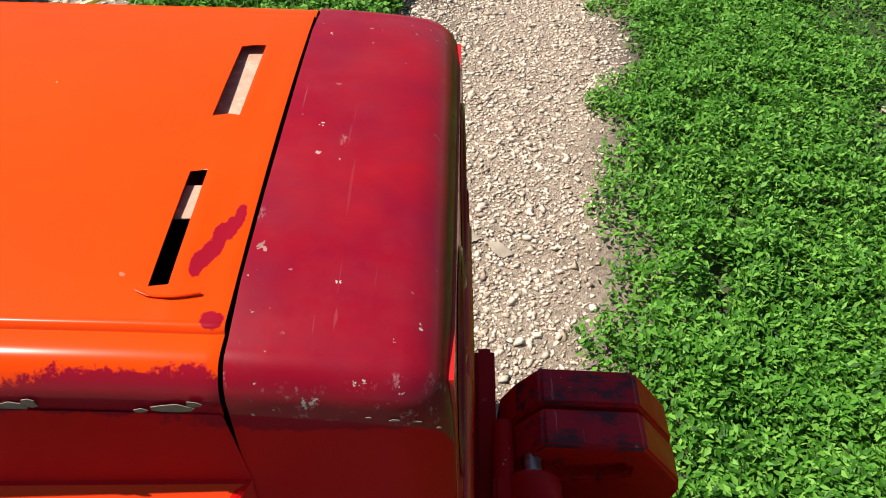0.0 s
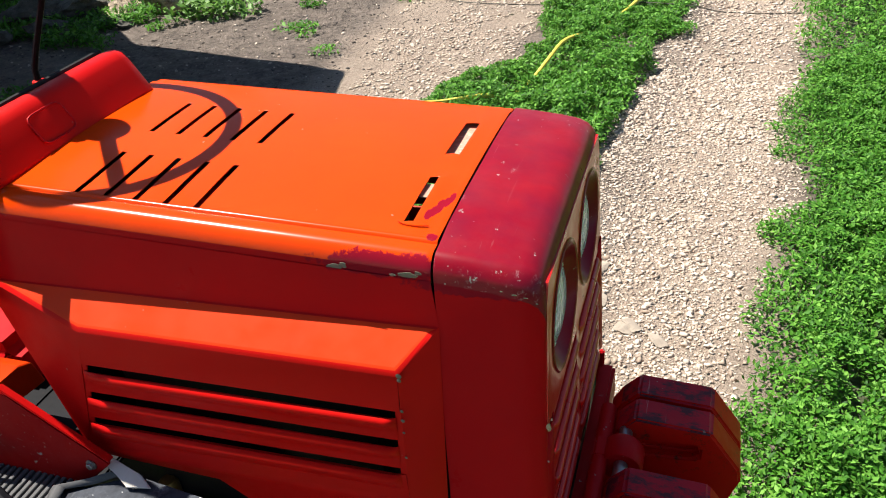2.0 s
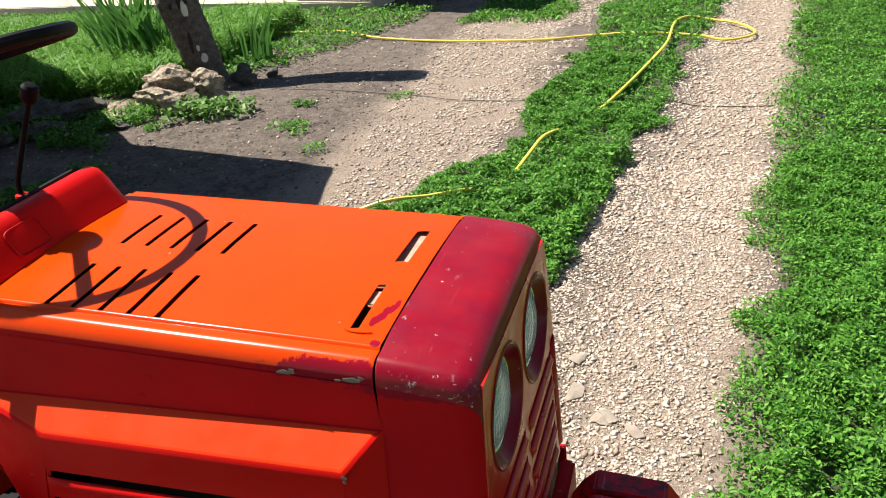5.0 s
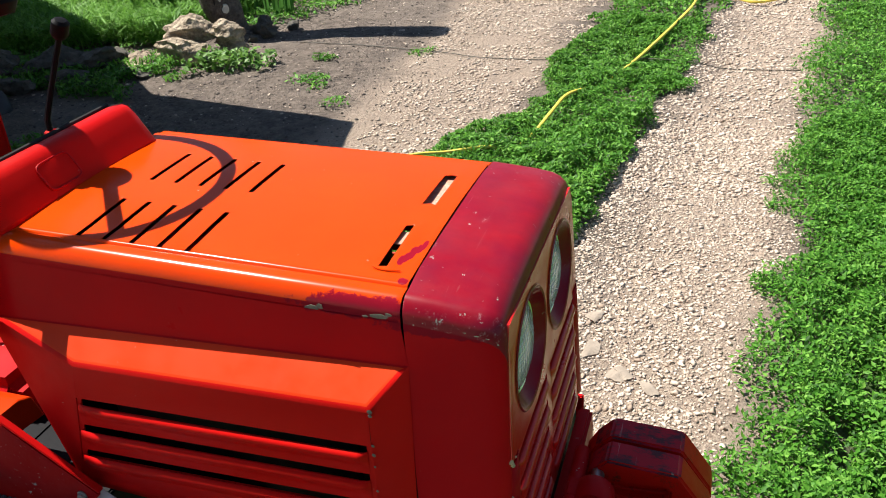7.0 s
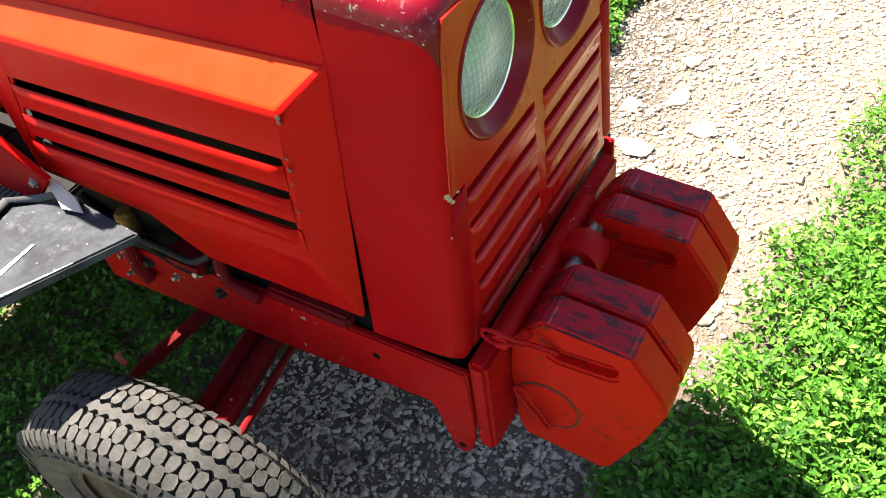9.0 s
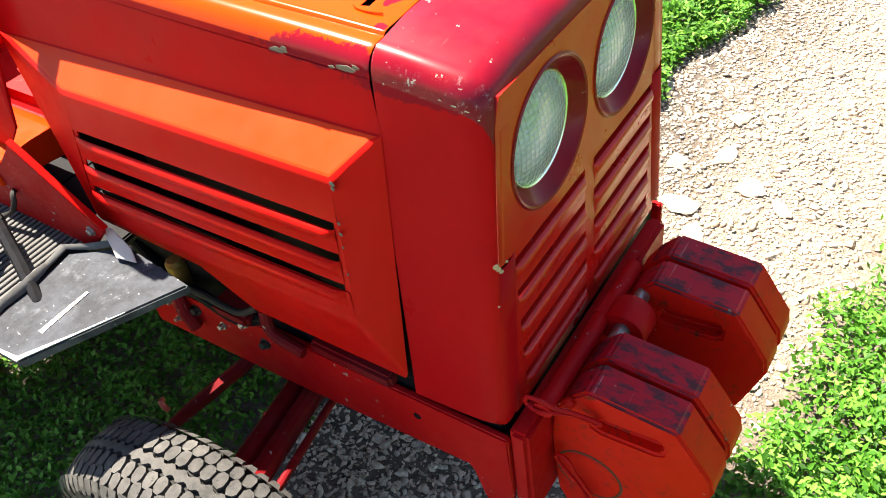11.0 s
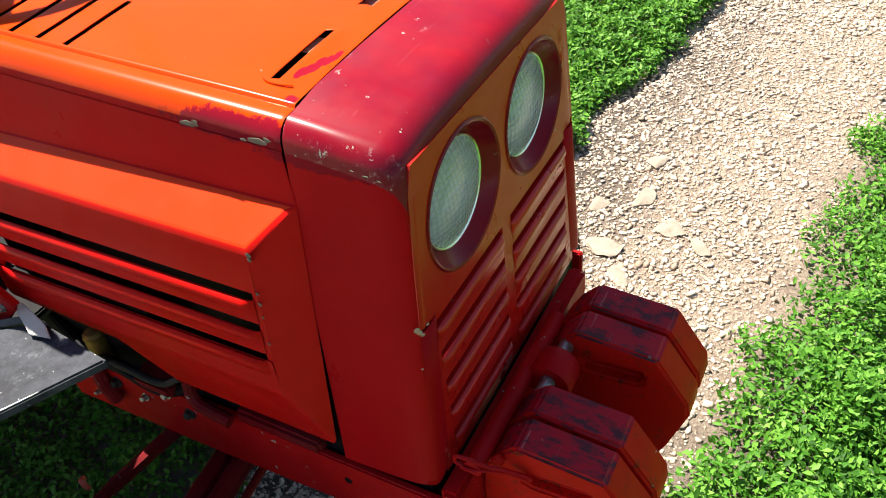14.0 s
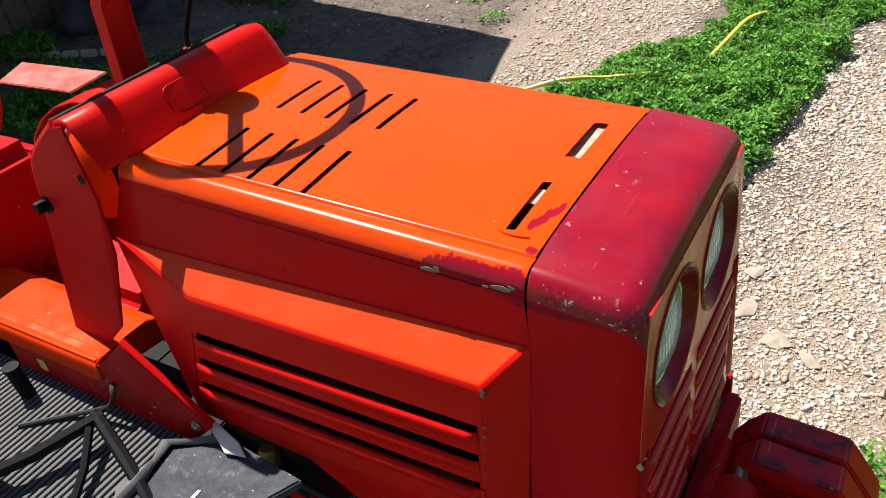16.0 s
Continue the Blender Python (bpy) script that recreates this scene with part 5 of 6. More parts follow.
    part("yellow_mark", bm, HOSE, low, "small worn yellow mark")


dash = cowl()
cowl_parts(dash)


def steering():
    c = Vector((-0.75, 0.023, 1.425))
    m = Matrix.Translation(c) @ pose(0, 0, 0, -3, -12, 0)
    bm = bmesh.new()
    tube(bm, [m @ Vector((0.178 * math.cos(a), 0.178 * math.sin(a), 0)) for a in np.linspace(0, 2 * math.pi, 64, endpoint=False)], 0.0115, 10, True)
    w = part("steering_wheel", bm, BLACK, tractor, "black steering wheel with flat spokes")
    for a in (-52, 150):
        bm = bmesh.new()
        e = Vector((math.cos(radians(a)), math.sin(radians(a)), 0))
        n = Vector((-e.y, e.x, 0)) * 0.011
        slab(bm, [m @ (e * 0.03 - n), m @ (e * 0.176 - n), m @ (e * 0.176 + n), m @ (e * 0.03 + n)], 0.006, 0.002)
        part("spoke", bm, BLACK, w)
    bm = bmesh.new()
    lathe(bm, [(0.0, 0.025), (0.03, 0.023), (0.033, 0.012), (0.036, -0.02), (0.025, -0.035), (0.0, -0.035)], 24, m)
    part("hub", bm, BLACK, w)
    bm = bmesh.new()
    cover = [(c.x, 1.4), (-0.785, 1.34), (-0.838, 1.285), (-0.846, 1.15), (-0.86, 0.8)]
    prism(bm, [(x + 0.012, z) for x, z in cover] + [(x - 0.014, z) for x, z in cover[::-1]], -0.027, 0.028, 0.005, 2, "y")
    part("steering_column", bm, RED, tractor, "flat red steering column cover")


steering()


def driver_place():
    # Gear lever with a black knob.
    bm = bmesh.new()
    tube(bm, smooth_path([(-0.862, 0.15, 1.12), (-0.863, 0.15, 1.15), (-0.85, 0.15, 1.185), (-0.765, 0.15, 1.325)], 6), 0.0055, 8)
    lever = part("gear_lever", bm, BLACK, tractor, "thin bent lever with a black knob")
    bm = bmesh.new()
    lathe(bm, [(0, 0.036), (0.01, 0.035), (0.015, 0.03), (0.0155, 0.008), (0.011, 0.0), (0, 0)], 18, Matrix.Translation((-0.767, 0.15, 1.322)) @ pose(0, 0, 0, 0, 28, 0))
    part("knob", bm, BLACK, lever)
    bm = bmesh.new()
    lathe(bm, [(0, 0.03), (0.012, 0.027), (0.016, 0.012), (0.012, -0.01), (0.01, -0.3), (0, -0.3)], 14, Matrix.Translation((-0.862, 0.15, 1.115)))
    part("lever_boot", bm, RED, lever)
    # Mudguards, seat and tunnel.
    for s in (-1, 1):
        bm = bmesh.new()
        loops = []
        for a in np.linspace(-0.15, 2.6, 14):
            x, z = -1.55 + 0.46 * math.cos(a), 0.4 + 0.46 * math.sin(a)
            loops.append([bm.verts.new((x, s * y, z)) for y in (0.34, 0.36, 0.6, 0.62)])
            loops[-1][3].co.z -= 0.015
        for a, b in zip(loops, loops[1:]):
            for i in range(3):
                bm.faces.new((a[i], a[i + 1], b[i + 1], b[i]))
        g = part("mudguard", bm, RED, tractor, "rounded red rear mudguard")
        g.modifiers.new("sheet", "SOLIDIFY").thickness = 0.004
    bm = bmesh.new()
    slab(bm, [(-1.437, 0.235, 0.945), (-1.72, 0.225, 0.945), (-1.78, 0.34, 0.947), (-1.45, 0.356, 0.945)], -0.006, 0.002)
    part("mudguard_top", bm, LIT_PINK, tractor, "flat mudguard top with sunlit pink in its colour")
    bm = bmesh.new()
    box(bm, -1.5, -0.85, -0.16, 0.16, 0.6, 0.76, 0.03, 3)
    part("gear_tunnel", bm, FRAME_RED, tractor)
    # Seat: red shell with a dark cushion.
    bm = bmesh.new()
    lathe(bm, [(0, 0.08), (0.2, 0.08), (0.24, 0.1), (0.25, 0.15), (0.235, 0.21), (0.2, 0.235), (0.17, 0.235), (0.165, 0.21), (0, 0.205)], 36, Matrix.Translation((-1.7, -0.04, 0.93)) @ pose(0, 0, 0, 18, 34, 0) @ Matrix.Diagonal((1.0, 0.92, 1, 1)))
    seat = part("seat_shell", bm, RED, tractor, "rounded red seat shell", angle=60)
    bm = bmesh.new()
    lathe(bm, [(0.165, 0.205), (0.16, 0.226), (0.13, 0.236), (0, 0.24)], 32, Matrix.Translation((-1.7, -0.04, 0.93)) @ pose(0, 0, 0, 18, 34, 0) @ Matrix.Diagonal((1.0, 0.92, 1, 1)))
    part("cushion", bm, BLACK, seat, "shiny black cushion")
    bm = bmesh.new()
    tube(bm, [Matrix.Translation((-1.7, -0.04, 0.93)) @ pose(0, 0, 0, 18, 34, 0) @ Vector((0.168 * math.cos(a), 0.155 * math.sin(a), 0.238)) for a in np.linspace(0, 2 * math.pi, 40, endpoint=False)], 0.004, 6, True)
    part("piping", bm, CABLE, seat, "pale piping round the cushion")
    bm = bmesh.new()
    box(bm, -1.66, -1.17, -0.3, -0.02, 0.66, 1.0, 0.03, 3)
    part("seat_base", bm, SHADE_RED, seat, "deep red box under the seat")
    # Rounded covers on the tunnel.
    for at, size in (((-1.14, 0.085, 0.8), (0.1, 0.085, 0.2)),):
        bm = bmesh.new()
        lathe(bm, [(0, 1.0), (0.3, 0.98), (0.6, 0.88), (0.85, 0.66), (0.97, 0.4), (1.0, 0.0)], 28, Matrix.Translation(at) @ Matrix.Diagonal((*size, 1)))
        part("rounded_cover", bm, TUNNEL, tractor, "rounded orange cover behind the dash", angle=60)
    bm = bmesh.new()
    tube(bm, smooth_path([(-1.12, -0.01, 0.99), (-1.1, 0.02, 1.02), (-1.06, 0.05, 1.015), (-1.0, 0.075, 0.96), (-0.95, 0.09, 0.88)], 5), 0.006, 8)
    part("bent_rod", bm, LIT_PINK, tractor, "thin bent rod over the cover")


driver_place()


def footboard():
    """The black footplate ahead of the ribbed mat, with pedals and rod."""
    bm = bmesh.new()
    slab(bm, [(-0.33, -0.326, 0.722), (-0.475, -0.312, 0.724), (-0.56, -0.36, 0.719), (-0.545, -0.54, 0.721), (-0.441, -0.536, 0.722)], -0.018, 0.003)
    plate = part("footplate", bm, WORN_BLACK, tractor, "scuffed black footplate with bright worn edges", angle=30)
    bm = bmesh.new()
    slab(bm, [(-0.452, -0.487, 0.7226), (-0.461, -0.487, 0.7226), (-0.4605, -0.405, 0.7226), (-0.4555, -0.404, 0.7226)], 0.002)
    part("worn_scratch", bm, CABLE, plate, "pale worn scratch")
    bm = bmesh.new()
    box(bm, -1.15, -0.55, -0.56, -0.31, 0.672, 0.69, 0.004)
    # Two more floor boxes, added to stop sun falling through under the tractor.
    box(bm, -1.2, -0.8, -0.315, 0.5, 0.655, 0.668, 0.003)
    box(bm, -0.8, -0.57, -0.308, -0.1, 0.655, 0.668, 0.003)
    board = part("footboard", bm, BLACK, tractor, "black footboard")
    for i in range(46):
        x = -0.57 - i * 0.0122
        bm = bmesh.new()
        prism(bm, [(-0.555, 0.69), (-0.32, 0.69), (-0.32, 0.697), (-0.555, 0.697)], x - 0.0036, x + 0.0036, 0.001, 1, "x")
        part("mat_rib", bm, RUB_GREY, board, smooth=False)
    # Bright rubbed edges of the plate, wider towards its outer corner.
    for (x0, y0, w0), (x1, y1, w1), z in (((-0.441, -0.536, 0.007), (-0.545, -0.54, 0.004), 0.7222), ((-0.441, -0.536, 0.008), (-0.372, -0.406, 0.0012), 0.7223)):
        d = Vector((y1 - y0, x0 - x1)).normalized()
        if d.x > 0:
            d = -d
        bm = bmesh.new()
        ring = [(x0, y0), (x1, y1), (x1 + d.x * w1, y1 + d.y * w1), ((x0 + x1) / 2 + d.x * (w0 + w1) * 0.32, (y0 + y1) / 2 + d.y * (w0 + w1) * 0.32), (x0 + d.x * w0, y0 + d.y * w0)]
        if sum(a[0] * b[1] - b[0] * a[1] for a, b in zip(ring, ring[1:] + ring[:1])) < 0:
            ring = ring[::-1]
        slab(bm, [(x, y, z + 0.0006) for x, y in ring], 0.0016, 0.0003)
        part("worn_edge", bm, BARE_EDGE, plate, "bright bare worn edge")
    bm = bmesh.new()
    slab(bm, [(-0.53, -0.313, 0.742), (-0.512, -0.305, 0.742), (-0.455, -0.318, 0.733), (-0.43, -0.332, 0.727), (-0.468, -0.339, 0.727), (-0.49, -0.327, 0.735)][::-1], 0.003, 0.001)
    part("torn_flap", bm, CABLE, plate, "torn pale flap beside the bracket")
    # Torn, crumpled mat where it meets the plate.
    rng = random.Random(12)
    line = [(-0.465, -0.314), (-0.5, -0.325), (-0.53, -0.342), (-0.562, -0.362), (-0.558, -0.4), (-0.55, -0.435), (-0.55, -0.48), (-0.545, -0.535)]
    bm = bmesh.new()
    rows = []
    for x, y in line:
        w = rng.uniform(0.02, 0.05)
        j = rng.uniform(-0.006, 0.006)
        rows.append([bm.verts.new((x + j + 0.006, y, 0.724 + rng.uniform(0, 0.004))), bm.verts.new((x + j - 0.006, y + 0.002, 0.729 + rng.uniform(0, 0.006))), bm.verts.new((x - w * 0.6, y + 0.006, 0.714 + rng.uniform(0, 0.008))), bm.verts.new((x - w, y + 0.008, 0.699))])
    for a, b in zip(rows, rows[1:]):
        for i in range(3):
            bm.faces.new((a[i], b[i], b[i + 1], a[i + 1]))
    torn = part("crumpled_edge", bm, RUB_GREY, board, "crumpled torn edge of the grey mat", angle=15)
    torn.modifiers.new("sheet", "SOLIDIFY").thickness = 0.003
    bm = bmesh.new()
    slab(bm, [(-0.54, -0.34, 0.70), (-0.58, -0.335, 0.705), (-0.6, -0.45, 0.70), (-0.54, -0.5, 0.695)][::-1], -0.004, 0.001)
    part("torn_edge", bm, RUB_GREY, board, "torn pale mat edge")
    # Pedal, its arm and the hooked rod.
    bm = bmesh.new()
    box(bm, -0.86, -0.77, -0.62, -0.51, 0.725, 0.74, 0.004)
    pedal = part("brake_pedal", bm, RUBBER, tractor, "square black pedal on a flat arm")
    bm = bmesh.new()
    tube(bm, [(-0.715, -0.375, 0.742), (-0.66, -0.395, 0.738), (-0.59, -0.42, 0.728), (-0.515, -0.45, 0.712)], 0.0105, 8)
    tube(bm, [(-0.70, -0.37, 0.742), (-0.722, -0.42, 0.738), (-0.745, -0.475, 0.735), (-0.79, -0.55, 0.733)], 0.011, 8)
    tube(bm, [(-0.70, -0.40, 0.74), (-0.66, -0.45, 0.722), (-0.63, -0.5, 0.71)], 0.007, 8)
    part("pedal_arm", bm, BLACK, pedal)
    bm = bmesh.new()
    tube(bm, smooth_path([(-0.725, -0.325, 0.757), (-0.712, -0.335, 0.76), (-0.708, -0.342, 0.748), (-0.73, -0.35, 0.725), (-0.79, -0.37, 0.705), (-0.87, -0.43, 0.7)], 5), 0.0045, 8)
    part("hooked_rod", bm, IRON, tractor, "thin hooked dark steel rod")
    bm = bmesh.new()
    tube(bm, [(-0.93, -0.37, 0.69), (-0.935, -0.372, 0.76)], 0.013, 12)
    tube(bm, [(-0.935, -0.372, 0.755), (-0.935, -0.372, 0.762)], 0.015, 12)
    part("foot_peg", bm, BLACK, tractor, "short black peg")


BARE_EDGE = plain("bare_worn_edge", (0.5, 0.51, 0.52), 0.5, 0.0, 0.2, 90, 0.2)
RUB_GREY = plain("grey_ribbed_rubber", (0.085, 0.084, 0.086), 0.8, 0.0, 0.35, 60, 0.2)
footboard()


# ---- yard: hose, tree, stones, wall ----
def hose():
    h = 0.03
    pts = [(-4.6, 6.8, h), (-3.82, 6.67, h), (-3.19, 6.57, 0.04), (-2.71, 6.31, 0.02), (-1.95, 6.08, 0.015), (-1.08, 5.99, 0.015), (-0.66, 6.05, 0.02), (-0.3, 6.03, 0.035), (-0.1, 6.01, 0.035), (0.29, 5.88, 0.03), (0.49, 5.76, 0.015), (0.67, 5.85, 0.015), (0.72, 6.03, 0.015), (0.59, 6.33, 0.015), (0.38, 6.48, 0.02),
           (0.22, 6.5, 0.05), (0.12, 6.33, 0.07), (0.08, 6.06, 0.075), (0.06, 5.5, 0.075), (-0.03, 4.94, 0.075), (-0.16, 4.3, 0.07), (-0.25, 4.0, 0.05), (-0.36, 3.75, 0.02), (-0.46, 3.53, 0.06), (-0.505, 3.3, 0.1), (-0.55, 3.1, 0.07), (-0.61, 2.9, 0.02), (-0.68, 2.7, 0.02), (-0.76, 2.58, 0.085), (-0.94, 2.48, 0.09), (-1.13, 2.38, 0.1), (-1.5, 2.25, 0.02), (-2.2, 2.05, 0.015)]
    bm = bmesh.new()
    tube(bm, smooth_path(pts, 8), 0.0105, 8)
    return tagged(part("garden_hose", bm, HOSE), "yellow garden hose lying in loops over ruts and weeds", "hose")


hose()


def wire_shadow():
    """A thin dark tube drawn as a wire's shadow across both ruts."""
    rnd = random.Random(8)
    pts = [(x, y + rnd.uniform(-0.01, 0.01), float(soil_height(np.array(x), np.array(y))) + 0.008 + (0.03 if -0.8 < x < 0.15 else 0.0)) for x, y in ((-2.94, 4.69), (-2.4, 4.6), (-1.94, 4.53), (-1.6, 4.44), (-1.35, 4.37), (-0.88, 4.33), (-0.36, 4.25), (0.1, 4.2), (0.3, 4.18), (0.54, 4.14), (0.77, 4.12))]
    bm = bmesh.new()
    tube(bm, smooth_path(pts, 5), 0.0035, 6)
    return tagged(part("cord", bm, RIM), "thin dark tube drawn as a wire's shadow across both ruts", "cord")


wire_shadow()


def old_tree():
    base = Vector((-3.77, 4.95, -0.05))
    t = thing("tree", "old leaning tree trunk with bark hollows, ringed by stones", "tree", base)
    bm = bmesh.new()
    path = smooth_path([(0.02, 0.04, 0), (-0.025, 0.03, 0.25), (-0.12, 0.02, 0.7), (-0.18, 0.06, 1.05), (-0.2, 0.16, 1.4), (-0.08, 0.38, 2.0), (0.0, 0.5, 2.6), (0.0, 0.6, 3.2)], 7)
    rads = [0.145 + 0.025 * min(1, i / 14) - 0.02 * i / len(path) for i in range(len(path))]
    rads[0] += 0.05
    rads[1] += 0.025
    tube(bm, path, rads, 20)
    for v in bm.verts:
        v.co += Vector((noise.noise(v.co * 6), noise.noise(v.co * 6 + Vector((5, 0, 0))), 0)) * 0.022
    part("trunk", bm, BARK, t, "grey-brown furrowed trunk", angle=80)
    def patch(turn, z, wide, tall, mat, label, name, seed, proud=0.006):
        """An uneven patch on the bark, turned from the side that faces the yard."""
        a = radians(turn)
        out = Vector((0.52, -0.85, 0)) * math.cos(a) + Vector((0.85, 0.52, 0)) * math.sin(a)
        axis = Vector((float(np.interp(z, [0, 0.25, 0.7, 1.05], [0.02, -0.025, -0.12, -0.18])), float(np.interp(z, [0, 0.25, 0.7, 1.05], [0.04, 0.03, 0.02, 0.06])), z))
        girth = float(np.interp(z, [0, 0.8], [0.152, 0.168]))
        side = Vector((0, 0, 1)).cross(out)
        rnd = random.Random(seed)
        bm = bmesh.new()
        rim, mid = [], []
        for k in range(16):
            q = 2 * math.pi * k / 16
            r = rnd.uniform(0.82, 1.12)
            for ring, f, d in ((rim, 1.0, -0.03), (mid, 0.8, proud)):
                u, w = wide * r * f * math.cos(q), tall * r * f * math.sin(q)
                ring.append(bm.verts.new(axis + side * u + Vector((0, 0, w)) + out * (math.sqrt(max(0.0, girth**2 - u * u)) + d)))
        for k in range(16):
            j = (k + 1) % 16
            bm.faces.new((rim[k], rim[j], mid[j], mid[k]))
        bm.faces.new(mid)
        part(name, bm, mat, t, label)

    # Hollows are dark patches laid on the bark; no opening is cut.
    patch(14, 0.76, 0.06, 0.15, HOLLOW, "dark oval hollow", "hollow", 1)
    # Sunlight inside the hollow is painted as this pale patch.
    patch(14, 0.69, 0.03, 0.085, CUT_WOOD, "pale patch painted as the hollow's sunlit inside", "scar", 2, 0.012)
    patch(-5, 1.05, 0.035, 0.07, CUT_WOOD, "pale pruning scar", "scar", 3)
    patch(35, 1.0, 0.03, 0.09, CUT_WOOD, "pale pruning scar", "scar", 4)
    patch(12, 0.28, 0.035, 0.045, CUT_WOOD, "pale pruning scar", "scar", 5)
    patch(6, 0.37, 0.016, 0.03, CUT_WOOD, "pale pruning scar", "scar", 6)
    patch(-22, 0.72, 0.016, 0.022, HOLLOW, "small dark knot hole", "knot_hole", 7)
    patch(-42, 0.77, 0.014, 0.02, HOLLOW, "small dark knot hole", "knot_hole", 8)
    patch(-8, 0.42, 0.018, 0.12, HOLLOW, "dark crack in the bark", "bark_crack", 9)
    return t


old_tree()

def border_rock(n, x, y, z, size, turn, dark=False):
    """A ragged flat-bedded limestone block: a field stone with ledges worn into its sides."""
    bm = rock_mesh("rock", size, n, 0.25, 4)
    for v in bm.verts:
        band = math.sin(v.co.z * 95 + 3 * noise.noise(v.co * 5 + Vector((n, 0, 0))))
        v.co.x *= 1 + 0.08 * band
        v.co.y *= 1 + 0.08 * band
        v.co += Vector((noise.noise(v.co * 22), noise.noise(v.co * 22 + Vector((9, 0, 0))), noise.noise(v.co * 22 + Vector((0, 9, 0))))) * 0.014
    # Dark ones get their shade from the material's colour.
    r = part("rock", bm, SHADE_ROCK if dark else LIMESTONE, angle=50)
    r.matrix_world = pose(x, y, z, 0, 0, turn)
    tagged(r, "ragged ochre limestone block in a dry border" if not dark else "rough rock in the shaded dry border, coloured dark for its shade", "rock", "border rocks")


for n, (x, y, z, size, turn) in enumerate([
        (-3.64, 4.15, -0.03, (0.3, 0.2, 0.125), 8), (-3.66, 4.3, 0.095, (0.25, 0.17, 0.115), -6), (-3.36, 4.36, -0.03, (0.15, 0.14, 0.1), 30), (-3.36, 4.38, 0.08, (0.18, 0.14, 0.1), 12),
        (-4.0, 4.05, -0.04, (0.24, 0.18, 0.09), -20)]):
    border_rock(n + 2, x, y, z, size, turn)
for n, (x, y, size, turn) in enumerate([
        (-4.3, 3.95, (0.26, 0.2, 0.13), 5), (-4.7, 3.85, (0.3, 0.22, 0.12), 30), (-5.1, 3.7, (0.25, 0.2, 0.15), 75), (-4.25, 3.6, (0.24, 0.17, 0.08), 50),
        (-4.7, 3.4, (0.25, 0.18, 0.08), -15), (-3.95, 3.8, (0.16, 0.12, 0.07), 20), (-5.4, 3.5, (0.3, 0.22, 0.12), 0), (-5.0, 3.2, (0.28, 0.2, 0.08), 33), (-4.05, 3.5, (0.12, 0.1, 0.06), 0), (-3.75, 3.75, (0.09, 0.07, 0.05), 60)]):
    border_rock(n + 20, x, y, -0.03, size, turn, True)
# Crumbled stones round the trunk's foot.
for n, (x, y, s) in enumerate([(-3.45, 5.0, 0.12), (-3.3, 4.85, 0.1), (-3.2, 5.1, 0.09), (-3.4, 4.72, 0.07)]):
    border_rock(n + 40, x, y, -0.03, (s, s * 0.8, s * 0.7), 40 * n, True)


def iris_clump(x, y, seed, n=34, tall=0.55):
    rng = np.random.default_rng(seed)
    clump = thing("iris_clump", "clump of sword-shaped green iris leaves by the trunk", "plant", (x, y, 0), "iris clumps")
    for _ in range(n):
        bm = bmesh.new()
        a, r = rng.uniform(0, 6.28), 0.2 * math.sqrt(rng.uniform())
        p = Vector((r * math.cos(a) * 1.5, r * math.sin(a), 0))
        lean = Vector((math.cos(a), math.sin(a), 0)) * rng.uniform(0.1, 0.5) + Vector((rng.normal(0, 0.1), rng.normal(0, 0.1), 0))
        h, w = tall * rng.uniform(0.55, 1.1), rng.uniform(0.018, 0.032) * tall
        b = rng.uniform(0, 3.14)
        side = Vector((math.cos(b), math.sin(b), 0))
        prev = None
        for k in range(6):
            t = k / 5
            c = p + Vector((0, 0, h * t * (1 - 0.18 * t))) + lean * h * t * t
            ww = w * (1 - t**3) + 0.0008
            pair = [bm.verts.new(c - side * ww), bm.verts.new(c + side.cross(Vector((0, 0, 1))) * ww * 0.25), bm.verts.new(c + side * ww)]
            if prev:
                for i in range(2):
                    bm.faces.new((prev[i], prev[i + 1], pair[i + 1], pair[i]))
            prev = pair
        part("leaf", bm, IRIS, clump, angle=80)
    return clump


for k, (x, y, n, h) in enumerate([(-4.75, 5.5, 60, 0.92), (-5.15, 5.7, 40, 1.0), (-4.4, 5.4, 44, 0.75), (-4.95, 5.35, 30, 0.8), (-3.75, 5.6, 22, 0.6)]):
    iris_clump(x, y, k + 3, n, h)


def back_wall():
    w = []
    bm = bmesh.new()
    prism(bm, [(-14, 10.6), (-5.75, 8.5), (-5.68, 8.8), (-14, 10.9)], -0.1, 2.6, 0.01, 1, "z")
    w.append(tagged(part("wall_north", bm, CONCRETE), "rough grey-brown rendered wall", "wall", kind="structure"))
    bm = bmesh.new()
    prism(bm, [(-14, 9.5), (-8.4, 8.62), (-5.1, 8.02), (-3.3, 7.7), (-3.25, 8.6), (-5.7, 8.65), (-14, 10.75)], -0.1, 0.12, 0.015, 2, "z")
    tagged(part("plinth", bm, PLINTH), "pale concrete plinth along the wall", "plinth", kind="structure")
    bm = bmesh.new()
    tube(bm, smooth_path([(-10, 9.5, 0.9), (-8.2, 9.04, 0.5), (-7.2, 8.78, 0.33), (-6.4, 8.58, 0.3), (-5.9, 8.46, 0.4), (-5.75, 8.44, 0.2)], 6), 0.022, 8)
    tagged(part("wall_cable", bm, CABLE), "pale thick cable sagging along the wall", "cable")


back_wall()


